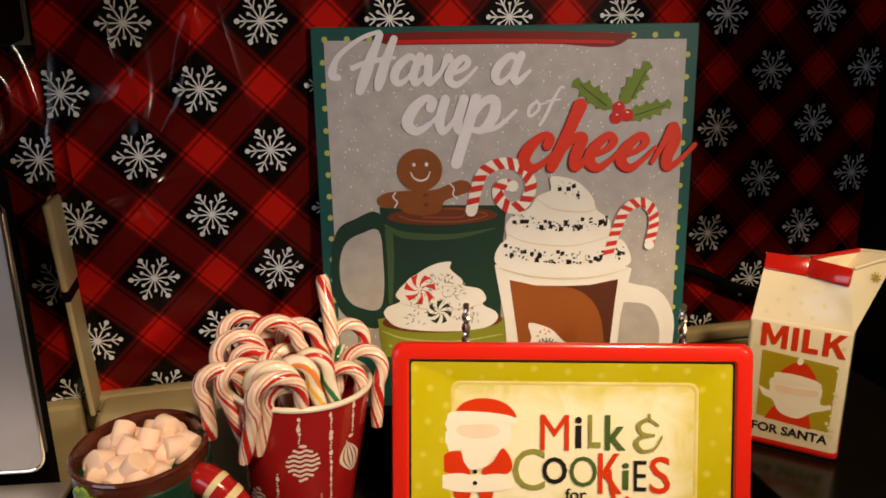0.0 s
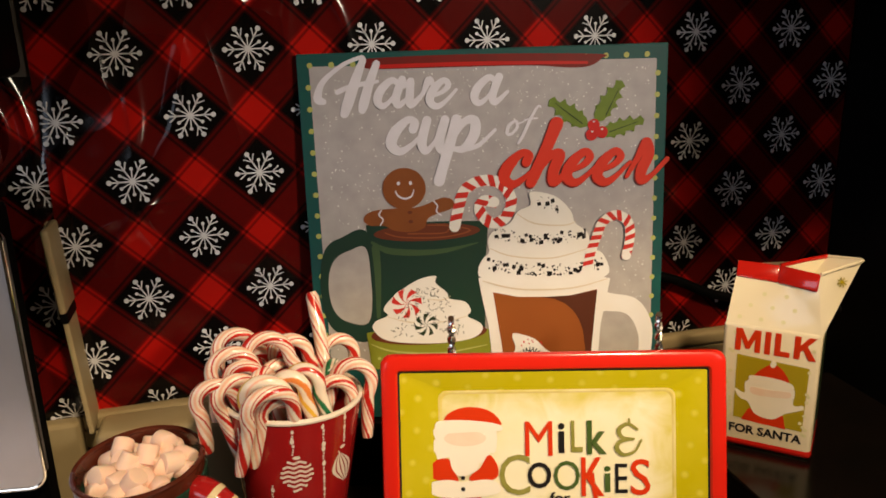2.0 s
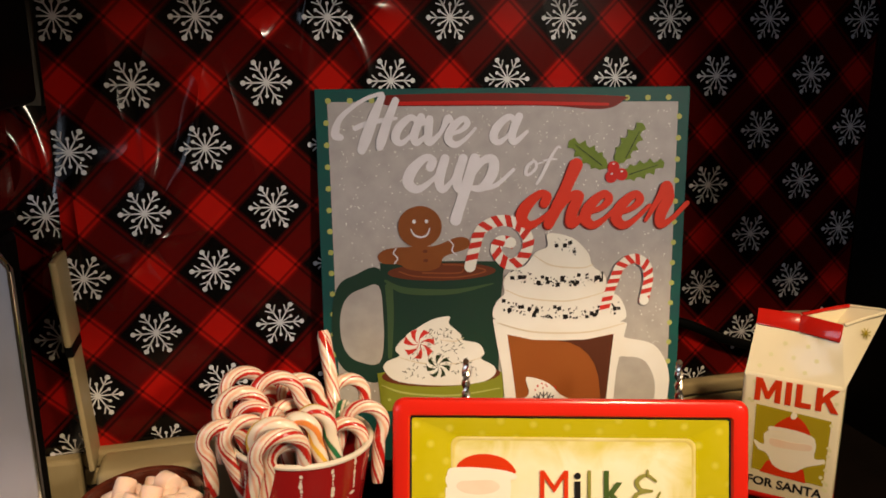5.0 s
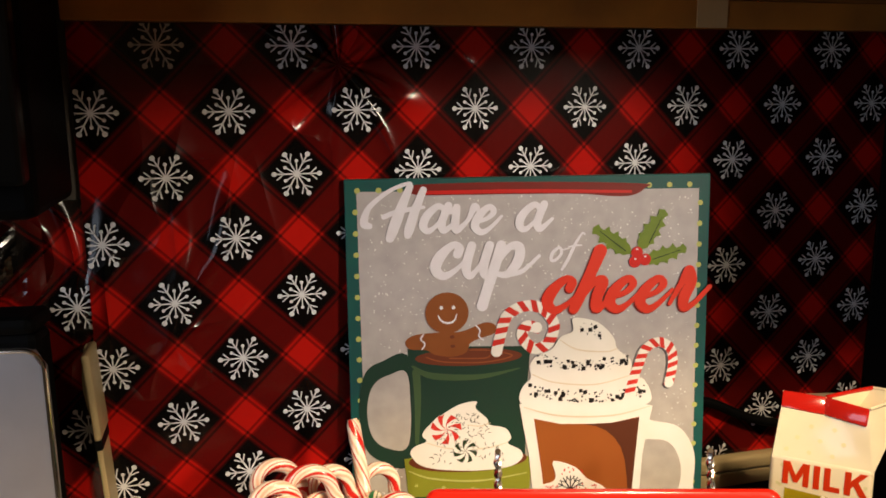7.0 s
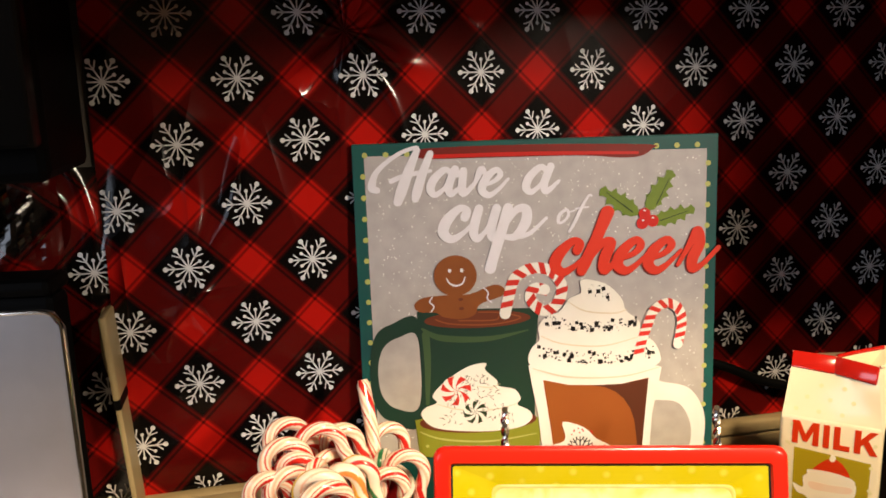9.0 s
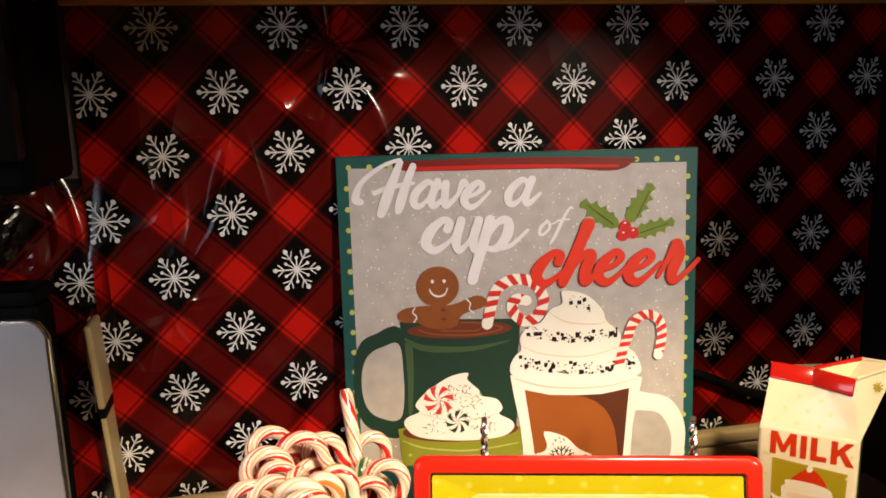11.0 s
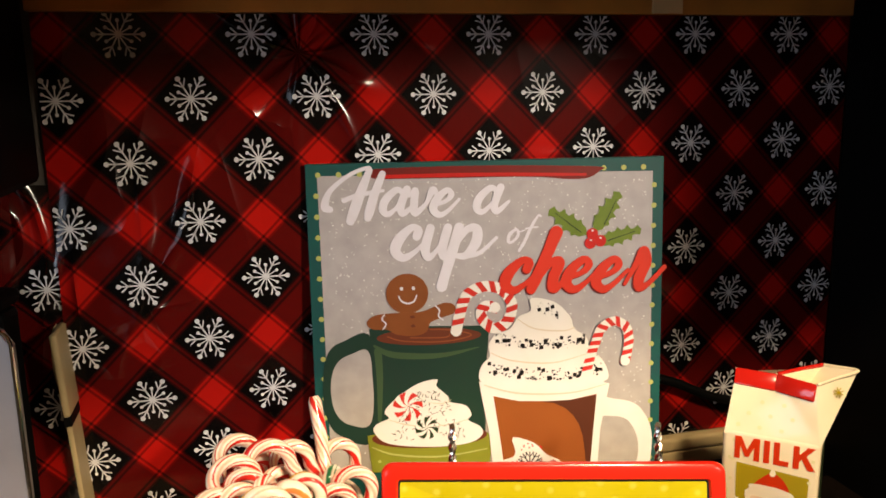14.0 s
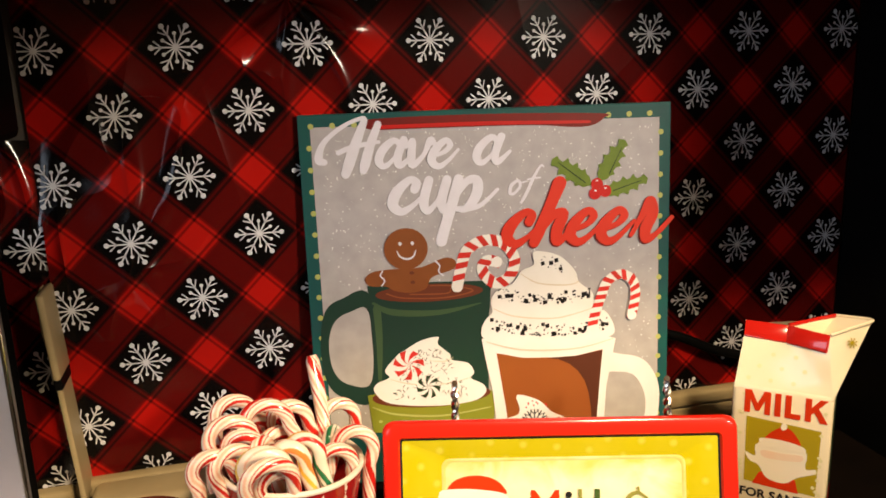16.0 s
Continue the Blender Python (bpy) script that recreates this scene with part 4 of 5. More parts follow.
def dotted(m, colour, step, radius):
    """Soft round spots in a regular row pattern over a glaze."""
    n, l = m.node_tree.nodes, m.node_tree.links
    base = n["Principled BSDF"].inputs["Base Color"]
    under = base.links[0].from_socket
    co, mp, vo, soft, mx = (n.new(k) for k in ("ShaderNodeTexCoord", "ShaderNodeMapping", "ShaderNodeTexVoronoi", "ShaderNodeMapRange", "ShaderNodeMix"))
    mp.inputs["Scale"].default_value, mp.inputs["Rotation"].default_value = (1 / step, 0.0, 1 / step), (0, radians(38), 0)
    vo.inputs["Randomness"].default_value, vo.inputs["Scale"].default_value = 0.12, 1.0
    soft.inputs["From Min"].default_value, soft.inputs["From Max"].default_value = radius / step, radius / step * 0.35
    mx.data_type = "RGBA"
    mx.inputs["B"].default_value = (*colour, 1)
    l.new(co.outputs["Object"], mp.inputs["Vector"])
    l.new(mp.outputs["Vector"], vo.inputs["Vector"])
    l.new(vo.outputs["Distance"], soft.inputs["Value"])
    l.new(soft.outputs["Result"], mx.inputs["Factor"])
    l.new(under, mx.inputs["A"])
    l.new(mx.outputs["Result"], base)


dotted(MUSTARD, (0.64, 0.55, 0.05), 0.0155, 0.0034)
PALE_GLAZE = material("cream_glaze", (0.90, 0.83, 0.60), 0.16, spot=(0.86, 0.76, 0.42), scale=28, mix=0.7, coat=0.15, spec=0.35)
BLUSH_GLAZE = material("pale_mustard_wash_glaze", (0.68, 0.54, 0.12), 0.18, spot=(0.84, 0.72, 0.40), scale=40, mix=0.9, coat=0.15, spec=0.35)
GLAZE_WHITE = material("warm_white_glaze", (0.90, 0.83, 0.68), 0.3, spot=(0.84, 0.74, 0.56), scale=40)
GLAZE_ORANGE = material("orange_red_glaze", (0.66, 0.040, 0.006), 0.3, spec=0.25, scale=40)
GLAZE_OLIVE = material("olive_glaze", (0.24, 0.23, 0.045), 0.25, spot=(0.36, 0.33, 0.09), scale=120, mix=0.8)
GLAZE_GREEN = material("bottle_green_glaze", (0.055, 0.10, 0.022), 0.25, spot=(0.10, 0.14, 0.04), scale=110, mix=0.7)
BLUSH = material("soft_peach_glaze", (0.87, 0.66, 0.49), 0.3, spot=(0.88, 0.76, 0.60), scale=60, mix=0.7)
IRON = material("bright_twisted_wire", (0.60, 0.57, 0.53), 0.22, metal=1.0, spot=(0.25, 0.23, 0.21), scale=90, mix=0.7)

PLATE_W, PLATE_H, PRINT_H = 0.2338, 0.1504, 0.1484
plate = thing("ceramic_plate", pose(-0.0575, -0.1424, 0.0030, -14.1, 0, -15.92), "rectangular red-rimmed mustard ceramic plate propped on a wire stand", "plate")


def ring(bm, loops):
    """Bridge closed loops of equal length; each loop is (outline, y)."""
    made = [[bm.verts.new((x, y, z)) for x, z in outline] for outline, y in loops]
    for a, b in zip(made, made[1:]):
        for i in range(len(a)):
            j = (i + 1) % len(a)
            bm.faces.new((a[i], a[j], b[j], b[i]))
    return made


def inset(d, r):
    return round_rect(d, PLATE_W - d, d, PLATE_H - d, r)


bm = bmesh.new()
loops = ring(bm, [(inset(0.010, 0.006), 0.0075), (inset(0.0005, 0.008), 0.002), (inset(0.0, 0.008), -0.002), (inset(0.0012, 0.0075), -0.0048), (inset(0.0035, 0.006), -0.006), (inset(0.0106, 0.003), -0.0054), (inset(0.0117, 0.002), -0.0036)])
bm.faces.new(loops[0])
part("rim", bm, PLATE_RED, plate, "glossy red glazed rim", smooth=True)
bm = bmesh.new()
ring(bm, [(inset(0.0117, 0.002), -0.0036), (inset(0.0131, 0.0016), -0.0030)])
part("black_line", bm, BLACK_INK, plate, "thin black line inside the rim")
WELL = ((40.4, 25.2)[0] / 1000, (198.7, 27.6)[0] / 1000, PRINT_H - (117.9, 25.6)[1] / 1000, 0.026)


def well(d, r):
    return round_rect(WELL[0] + d, WELL[1] - d, WELL[3] + d, WELL[2] - d, r)


bm = bmesh.new()
ring(bm, [(inset(0.0131, 0.0016), -0.0030), (well(-0.0015, 0.006), 0.0002)])
part("flange", bm, MUSTARD, plate, "mustard flange with soft yellow dots")


def washed(m, colour, depth):
    """A brushed wash of a second glaze that thins out from the well's edge inwards, with ragged strokes."""
    n, l = m.node_tree.nodes, m.node_tree.links
    base = n["Principled BSDF"].inputs["Base Color"]
    under = base.links[0].from_socket
    co, sep, strokes, soft, mx = (n.new(k) for k in ("ShaderNodeTexCoord", "ShaderNodeSeparateXYZ", "ShaderNodeTexNoise", "ShaderNodeMapRange", "ShaderNodeMix"))
    mx.data_type = "RGBA"
    mx.inputs["B"].default_value = (*colour, 1)
    strokes.inputs["Scale"].default_value, strokes.inputs["Detail"].default_value, strokes.inputs["Distortion"].default_value = 42, 5, 0.8
    l.new(co.outputs["Object"], sep.inputs[0])
    l.new(co.outputs["Object"], strokes.inputs["Vector"])
    dx = math_node(m, "MINIMUM", math_node(m, "SUBTRACT", sep.outputs["X"], WELL[0]), math_node(m, "SUBTRACT", WELL[1], sep.outputs["X"]))
    dz = math_node(m, "MINIMUM", math_node(m, "SUBTRACT", sep.outputs["Z"], WELL[3]), math_node(m, "SUBTRACT", WELL[2], sep.outputs["Z"]))
    d = math_node(m, "ADD", math_node(m, "MINIMUM", dx, dz), math_node(m, "MULTIPLY", math_node(m, "SUBTRACT", strokes.outputs["Fac"], 0.5), -0.05))
    soft.inputs["From Min"].default_value, soft.inputs["From Max"].default_value = depth, -0.004
    soft.inputs["To Max"].default_value = 0.85
    l.new(d, soft.inputs["Value"])
    l.new(soft.outputs["Result"], mx.inputs["Factor"])
    l.new(under, mx.inputs["A"])
    l.new(mx.outputs["Result"], base)


washed(PALE_GLAZE, (0.66, 0.55, 0.06), 0.022)
bm = bmesh.new()
ring(bm, [(well(-0.0015, 0.006), 0.0002), (well(-0.0004, 0.006), -0.0001), (well(0.0010, 0.006), 0.0006)])
part("wash", bm, BLUSH_GLAZE, plate, "pale raised edge of the well", smooth=True)
bm = bmesh.new()
rings_made = ring(bm, [(well(0.0010, 0.006), 0.0006), (well(0.007, 0.005), 0.0009)])
bm.faces.new(rings_made[1])
part("well", bm, PALE_GLAZE, plate, "cream glazed well with a brushed mustard wash")


def pmm(q):
    return (q[0] / 1000, PRINT_H - q[1] / 1000)


def glaze(name, outline, layer, mat, curved=4, base=0.0006):
    pts = [pmm(q) for q in outline]
    if curved:
        pts = [tuple(q) for q in smooth_line(pts, curved, True)]
    return part(name, slab(pts, base - 0.00012 * layer - 0.0006, 0.0001), mat, plate)


def fit_text(text, low, high, front, to_local, mat, parent, bold=0.0, shear=0.0, name="letter"):
    """Text fitted into the rectangle between its lower left and upper right corners."""
    (x0, z0), (x1, z1) = to_local(low), to_local(high)
    bm = bmesh.new()
    letters(text, 1.0, 0.0, 0.0, front, bold, shear, bm=bm)
    xs, zs = [v.co.x for v in bm.verts], [v.co.z for v in bm.verts]
    for v in bm.verts:
        v.co = (x0 + (v.co.x - min(xs)) / (max(xs) - min(xs)) * (x1 - x0), v.co.y, z0 + (v.co.z - min(zs)) / (max(zs) - min(zs)) * (z1 - z0))
    return part(name, bm, mat, parent)


TEXT_Y = 0.0009 - 0.0010
for ch, low, high, mat, bold in (
    ("M", (98.0, 69.9), (116.6, 46.0), GLAZE_ORANGE, 0.0), ("i", (120.6, 68.0), (125.0, 47.2), BLACK_INK, 0.02), ("L", (129.3, 67.6), (137.2, 45.7), GLAZE_OLIVE, 0.015), ("k", (140.0, 69.2), (153.5, 45.8), GLAZE_GREEN, 0.02),
    ("C", (80.0, 96.9), (101.0, 68.7), GLAZE_OLIVE, 0.0), ("O", (99.3, 92.3), (115.5, 74.2), BLACK_INK, 0.015), ("O", (117.2, 93.9), (135.0, 73.4), GLAZE_GREEN, 0.0),
    ("K", (135.9, 98.1), (151.4, 71.2), GLAZE_ORANGE, 0.01), ("i", (151.5, 95.4), (155.9, 77.3), GLAZE_GREEN, 0.02), ("E", (159.1, 96.2), (167.3, 75.8), BLACK_INK, 0.0), ("S", (169.4, 97.7), (182.8, 72.8), GLAZE_ORANGE, 0.005),
    ("for", (114.5, 102.7), (128.3, 95.0), BLACK_INK, 0.01), ("Santa", (101.7, 114.0), (143.1, 104.3), BLACK_INK, 0.012)):
    fit_text(ch, low, high, TEXT_Y, pmm, mat, plate, bold)

bm = bmesh.new()
for k, s in enumerate(([((174.3, 52.4), 1.6), ((167.9, 48.5), 2.4), ((161.8, 52.4), 3.0), ((164.0, 57.7), 2.6), ((170.8, 58.9), 1.8)], [((171.6, 58.9), 1.8), ((162.9, 60.4), 2.6), ((160.2, 65.0), 3.2), ((164.7, 69.6), 2.6), ((172.3, 67.4), 1.8), ((176.9, 59.7), 1.2)], [((168.7, 45.1), 1.4), ((169.0, 48.9), 1.6)])):
    brush(bm, [(*pmm(q), w / 1000) for q, w in s], TEXT_Y - 0.00015 * k)
bm2 = brush(bmesh.new(), [(*pmm(q), w / 1000) for q, w in (((143.3, 82.7), 2.6), ((144.7, 95.4), 2.6), ((147.7, 103.5), 2.4), ((152.6, 105.4), 2.0), ((154.9, 100.8), 2.8))], TEXT_Y - 0.0002)
part("letter_tail", bm2, GLAZE_ORANGE, plate)
part("ampersand", bm, GLAZE_OLIVE, plate)

# plain winter figure painted on the well: coat, fur bands, hat and beard as simple shapes
glaze("painted_beard", [(36.2, 50.0), (36.5, 57.7), (31.9, 56.9), (28.8, 60.8), (31.4, 65.5), (36.0, 66.3), (38.7, 72.5), (46.0, 70.2), (45.1, 80.2), (55.1, 83.4), (64.4, 79.5), (66.8, 74.1), (71.4, 74.1), (73.8, 67.9), (78.1, 65.6), (76.7, 49.0), (56.4, 45.0)], 2, GLAZE_WHITE)
glaze("painted_blush", ellipse(*(57.0, 57.0), 14.5, 5.5, 20), 3, BLUSH, 0)
glaze("painted_hat", [(43.3, 45.4), (46.8, 39.2), (56.5, 35.7), (68.0, 36.2), (76.8, 40.1), (82.1, 47.1), (77.5, 47.8), (60.2, 45.4)], 3, GLAZE_ORANGE)
glaze("painted_hat_band", [(36.7, 47.6), (40.9, 44.6), (60.2, 44.6), (79.4, 47.4), (81.3, 52.1), (60.1, 52.8), (38.9, 53.1)], 4, GLAZE_WHITE)
glaze("painted_sleeve", [(31.2, 79.8), (36.7, 72.1), (45.2, 71.3), (47.5, 77.9), (51.3, 83.7), (50.5, 87.2), (36.6, 85.7)], 3, GLAZE_ORANGE)
glaze("painted_sleeve", [(73.0, 68.7), (78.7, 76.0), (78.6, 83.8), (71.3, 86.9), (60.5, 86.5), (60.5, 82.6), (66.8, 77.9)], 3, GLAZE_ORANGE)
glaze("painted_fur_band", [(30.7, 94.2), (31.9, 88.0), (44.3, 85.7), (55.9, 87.2), (71.3, 85.7), (79.7, 88.8), (78.9, 95.4), (59.6, 98.1), (42.2, 98.1)], 4, GLAZE_WHITE)
glaze("painted_leg", [(40.7, 98.1), (52.6, 98.5), (50.2, 107.4), (44.0, 108.2)], 3, GLAZE_ORANGE, 0)
glaze("painted_leg", [(56.9, 98.5), (67.3, 98.1), (65.7, 107.4), (60.3, 107.4)], 3, GLAZE_ORANGE, 0)
glaze("painted_boot", [(44.4, 107.8), (49.8, 107.8), (49.8, 112.9), (43.2, 112.9)], 3, BLACK_INK, 0)
glaze("painted_boot", [(60.3, 107.0), (65.7, 107.0), (66.4, 112.8), (60.2, 112.8)], 3, BLACK_INK, 0)
for q in ((55.1, 84.5), (55.0, 92.3)):
    glaze("painted_button", ellipse(*q, 1.5, 1.5, 12), 5, BLACK_INK, 0)

stand = thing("plate_stand", pose(-0.0575, -0.1424, 0.0030, -14.1, 0, -15.92), "twisted steel wire plate stand behind the plate", "plate stand")
for q in ((48.7, -19.5), (192.3, -19.8)):
    x, top = q[0] / 1000, PLATE_H - q[1] / 1000
    for phase in (0, math.pi):
        pts = []
        for i in range(81):
            z = -0.0 + top * i / 80
            a = z / 0.0075 * math.pi + phase
            pts.append((x + 0.0017 * math.cos(a), 0.0125 + 0.0017 * math.sin(a), z))
        part("wire", tube(pts, 0.0015, 6), IRON, stand, smooth=True)
    part("finial", tube([(x, 0.0125, top - 0.001), (x, 0.0118, top + 0.002), (x, 0.0105, top + 0.003)], 0.0021, 8), IRON, stand, smooth=True)
    part("foot", tube([(x, 0.0125, 0.001), (x, -0.004, -0.003), (x, -0.012, -0.0035), (x, -0.014, 0.006)], 0.002, 8), IRON, stand, smooth=True)
    part("strut", tube([(x, 0.0125, 0.10), (x, 0.045, 0.050), (x, 0.063, 0.017)], 0.002, 8), IRON, stand, smooth=True)
part("crossbar", tube([((48.7, -19.5)[0] / 1000, 0.0150, 0.05), ((192.3, -19.8)[0] / 1000, 0.0150, 0.05)], 0.002, 8), IRON, stand, smooth=True)

# ---- ceramic milk jug shaped like a carton ----
JUG_CREAM = material("cream_ceramic", (0.88, 0.78, 0.55), 0.2, spot=(0.80, 0.69, 0.45), scale=30, mix=0.5, coat=0.4)
JUG_RED = material("jug_red_glaze", (0.52, 0.014, 0.008), 0.16, scale=30, coat=0.6)
JUG_MUSTARD = material("jug_label_mustard", (0.40, 0.31, 0.012), 0.25, spot=(0.36, 0.29, 0.02), scale=60)
JUG_DOT = material("jug_pale_dots", (0.80, 0.74, 0.42), 0.25)
jug = thing("milk_jug", pose(0.2210, -0.1045, 0.0345, 0, 0, -42.8), "cream ceramic milk jug in carton shape with a red band", "jug")
JW, JD, JH = 0.0695, 0.062, (0.0720, 0.0000, 0.1041)[2]
part("body", box(0, JW, 0, JD, 0.0, JH, 0.0035, 3), JUG_CREAM, jug, smooth=True)
part("base_band", box(-0.0006, JW + 0.0006, -0.0006, JD + 0.0006, 0.0005, 0.0085, 0.0035, 3), JUG_RED, jug, "red glazed foot", smooth=True)
band_low = [Vector(q) for q in ((0.0041, 0.0140, 0.1364), (0.0340, 0.0150, 0.1346), (0.0619, 0.0060, 0.1338))]
band_top = [Vector(q) for q in ((0.0037, 0.0220, 0.1470), (0.0342, 0.0220, 0.1465), (0.0630, 0.0090, 0.1469))]
tip = Vector((0.0885, 0.0300, 0.1547))
back = Vector((0.0643, 0.0480, 0.1501))
shoulder = [Vector((0.0010, 0.0001, JH - 0.0035)), Vector((JW - 0.0010, 0.0001, JH - 0.0035)), Vector((JW - 0.0010, JD - 0.0001, JH - 0.0035)), Vector((0.0010, JD - 0.0001, JH - 0.0035))]
bm = bmesh.new()
V = {k: bm.verts.new(v) for k, v in dict(s0=shoulder[0], s1=shoulder[1], s2=shoulder[2], s3=shoulder[3], l0=band_low[0], l1=band_low[1], l2=band_low[2], t0=band_top[0], t1=band_top[1], t2=band_top[2], tip=tip, bk=back, b0=band_top[0] + Vector((0, 0.012, -0.018)), pit=(band_top[1] + band_top[2] + back) / 3 + Vector((-0.004, 0.004, -0.022))).items()}
for f in (("s0", "s1", "l1"), ("s1", "l2", "l1"), ("s0", "l1", "l0"), ("l0", "l1", "t1", "t0"), ("l1", "l2", "t2", "t1"), ("s1", "tip", "t2"), ("s1", "t2", "l2"), ("s1", "s2", "tip"), ("s2", "bk", "tip"), ("s2", "s3", "b0"), ("s2", "b0", "bk"), ("s3", "s0", "l0", "b0"), ("l0", "t0", "b0"), ("t0", "t1", "bk", "b0"), ("t1", "t2", "pit"), ("t2", "tip", "pit"), ("tip", "bk", "pit"), ("bk", "t1", "pit")):
    bm.faces.new([V[k] for k in f])
bmesh.ops.subdivide_edges(bm, edges=list(bm.edges), cuts=1)
part("gable", bm, JUG_CREAM, jug, "folded gable with an open spout", smooth=True)


def band_piece(a, b, c, d):
    """A rounded raised strip between two low and two top corners."""
    n = (b - a).cross(d - a).normalized() * 0.0016
    if n.y > 0:
        n = -n
    bm = bmesh.new()
    fr = [bm.verts.new(q + n) for q in (a, b, c, d)]
    bk = [bm.verts.new(q - n * 1.6) for q in (a, b, c, d)]
    bm.faces.new(fr)
    bm.faces.new(bk[::-1])
    for i in range(4):
        bm.faces.new((fr[i], fr[(i + 1) % 4], bk[(i + 1) % 4], bk[i]))
    bmesh.ops.bevel(bm, geom=list(bm.edges), offset=0.0012, segments=2, affect="EDGES", profile=0.5)
    return bm


part("red_band", band_piece(band_low[0], band_low[1], band_top[1], band_top[0]), JUG_RED, jug, "red glazed fold band", smooth=True)
part("red_band", band_piece(band_low[1], band_low[2], band_top[2], band_top[1]), JUG_RED, jug, smooth=True)
part("red_lip", tube(smooth_line([band_top[1], (band_top[1] + back) / 2 + Vector((0, 0.001, 0.0)), back], 4), 0.0016, 8), JUG_RED, jug, smooth=True)
part("spout_lip", tube(smooth_line([band_top[2], (band_top[2] + tip) / 2, tip, (tip + back) / 2 + Vector((0, 0.001, 0)), back], 4), 0.0013, 8), JUG_CREAM, jug, smooth=True)


def jmm(q):
    return (q[0], q[2])


def label(name, outline, layer, mat, curved=4):
    pts = [jmm(q) for q in outline]
    if curved:
        pts = [tuple(q) for q in smooth_line(pts, curved, True)]
    return part(name, slab(pts, -0.0002 - 0.00009 * layer, 0.0001), mat, jug)


label("label", [(0.0112, 0.0000, 0.0787), (0.0628, 0.0000, 0.0757), (0.0620, 0.0000, 0.0230), (0.0119, 0.0000, 0.0256)], 0, JUG_MUSTARD, 0)
label("painted_coat", [(0.0179, 0.0000, 0.0245), (0.0222, 0.0000, 0.0342), (0.0352, 0.0000, 0.0404), (0.0480, 0.0000, 0.0327), (0.0505, 0.0000, 0.0227)], 1, GLAZE_ORANGE, 0)
label("painted_beard", [(0.0210, 0.0000, 0.0588), (0.0190, 0.0000, 0.0475), (0.0117, 0.0000, 0.0498), (0.0152, 0.0000, 0.0428), (0.0217, 0.0000, 0.0403), (0.0278, 0.0000, 0.0311), (0.0403, 0.0000, 0.0290), (0.0493, 0.0000, 0.0358), (0.0599, 0.0000, 0.0410), (0.0611, 0.0000, 0.0450), (0.0541, 0.0000, 0.0444), (0.0520, 0.0000, 0.0589)], 2, GLAZE_WHITE)
label("painted_blush", [(0.0235, 0.0000, 0.0532), (0.0370, 0.0000, 0.0531), (0.0508, 0.0000, 0.0540), (0.0505, 0.0000, 0.0493), (0.0375, 0.0000, 0.0475), (0.0248, 0.0000, 0.0477)], 3, BLUSH)
label("painted_hat", [(0.0253, 0.0000, 0.0620), (0.0288, 0.0000, 0.0684), (0.0371, 0.0000, 0.0746), (0.0445, 0.0000, 0.0713), (0.0498, 0.0000, 0.0613), (0.0374, 0.0000, 0.0616)], 3, GLAZE_ORANGE)
label("painted_hat_band", [(0.0213, 0.0000, 0.0599), (0.0227, 0.0000, 0.0630), (0.0381, 0.0000, 0.0636), (0.0514, 0.0000, 0.0611), (0.0526, 0.0000, 0.0563), (0.0386, 0.0000, 0.0572), (0.0233, 0.0000, 0.0560)], 4, GLAZE_WHITE)
label("painted_bobble", [(0.0355, 0.0000, 0.0743), (0.0372, 0.0000, 0.0778), (0.0398, 0.0000, 0.0760), (0.0389, 0.0000, 0.0726), (0.0365, 0.0000, 0.0721)], 4, GLAZE_WHITE)
BLOCKS = ([(0, 0), (0.24, 0), (0.24, 0.60), (0.46, 0.12), (0.62, 0.12), (0.84, 0.60), (0.84, 0), (1.08, 0), (1.08, 1), (0.80, 1), (0.54, 0.44), (0.28, 1), (0, 1)], [(0, 0), (0.25, 0), (0.25, 1), (0, 1)], [(0, 0), (0.64, 0), (0.64, 0.22), (0.25, 0.22), (0.25, 1), (0, 1)], [(0, 0), (0.25, 0), (0.25, 0.32), (0.35, 0.44), (0.62, 0), (0.92, 0), (0.53, 0.62), (0.89, 1), (0.58, 1), (0.25, 0.62), (0.25, 1), (0, 1)])
(x0, z0), (x1, z1) = jmm((0.0093, 0.0000, 0.0821)), jmm((0.0664, 0.0000, 0.1001))
reach, at_x = sum(max(p[0] for p in b) for b in BLOCKS) + 3 * 0.17, 0.0
for b in BLOCKS:
    pts = [(x0 + (at_x + u) / reach * (x1 - x0), z0 + v * (z1 - z0)) for u, v in b]
    part("letter", slab(pts, -0.0004, 0.0004), GLAZE_ORANGE, jug)
    at_x += max(p[0] for p in b) + 0.17
fit_text("FOR SANTA", (0.0095, 0.0000, 0.0127), (0.0623, 0.0000, 0.0202), -0.0003, jmm, BLACK_INK, jug, 0.03)
rng = random.Random(8)
bm = bmesh.new()
for k in range(30):
    x, z = rng.choice((rng.uniform(0.0045, 0.009), rng.uniform(0.0600, 0.0655))), rng.uniform(0.012, JH - 0.006)
    bm.faces.new([bm.verts.new((a, -0.0003, b)) for a, b in ellipse(x, z, 0.0014, 0.0014, 10)])
face_up = band_low[1] - shoulder[0]
face_out = (shoulder[1] - shoulder[0]).cross(face_up).normalized()
face_out = -face_out if face_out.y > 0 else face_out
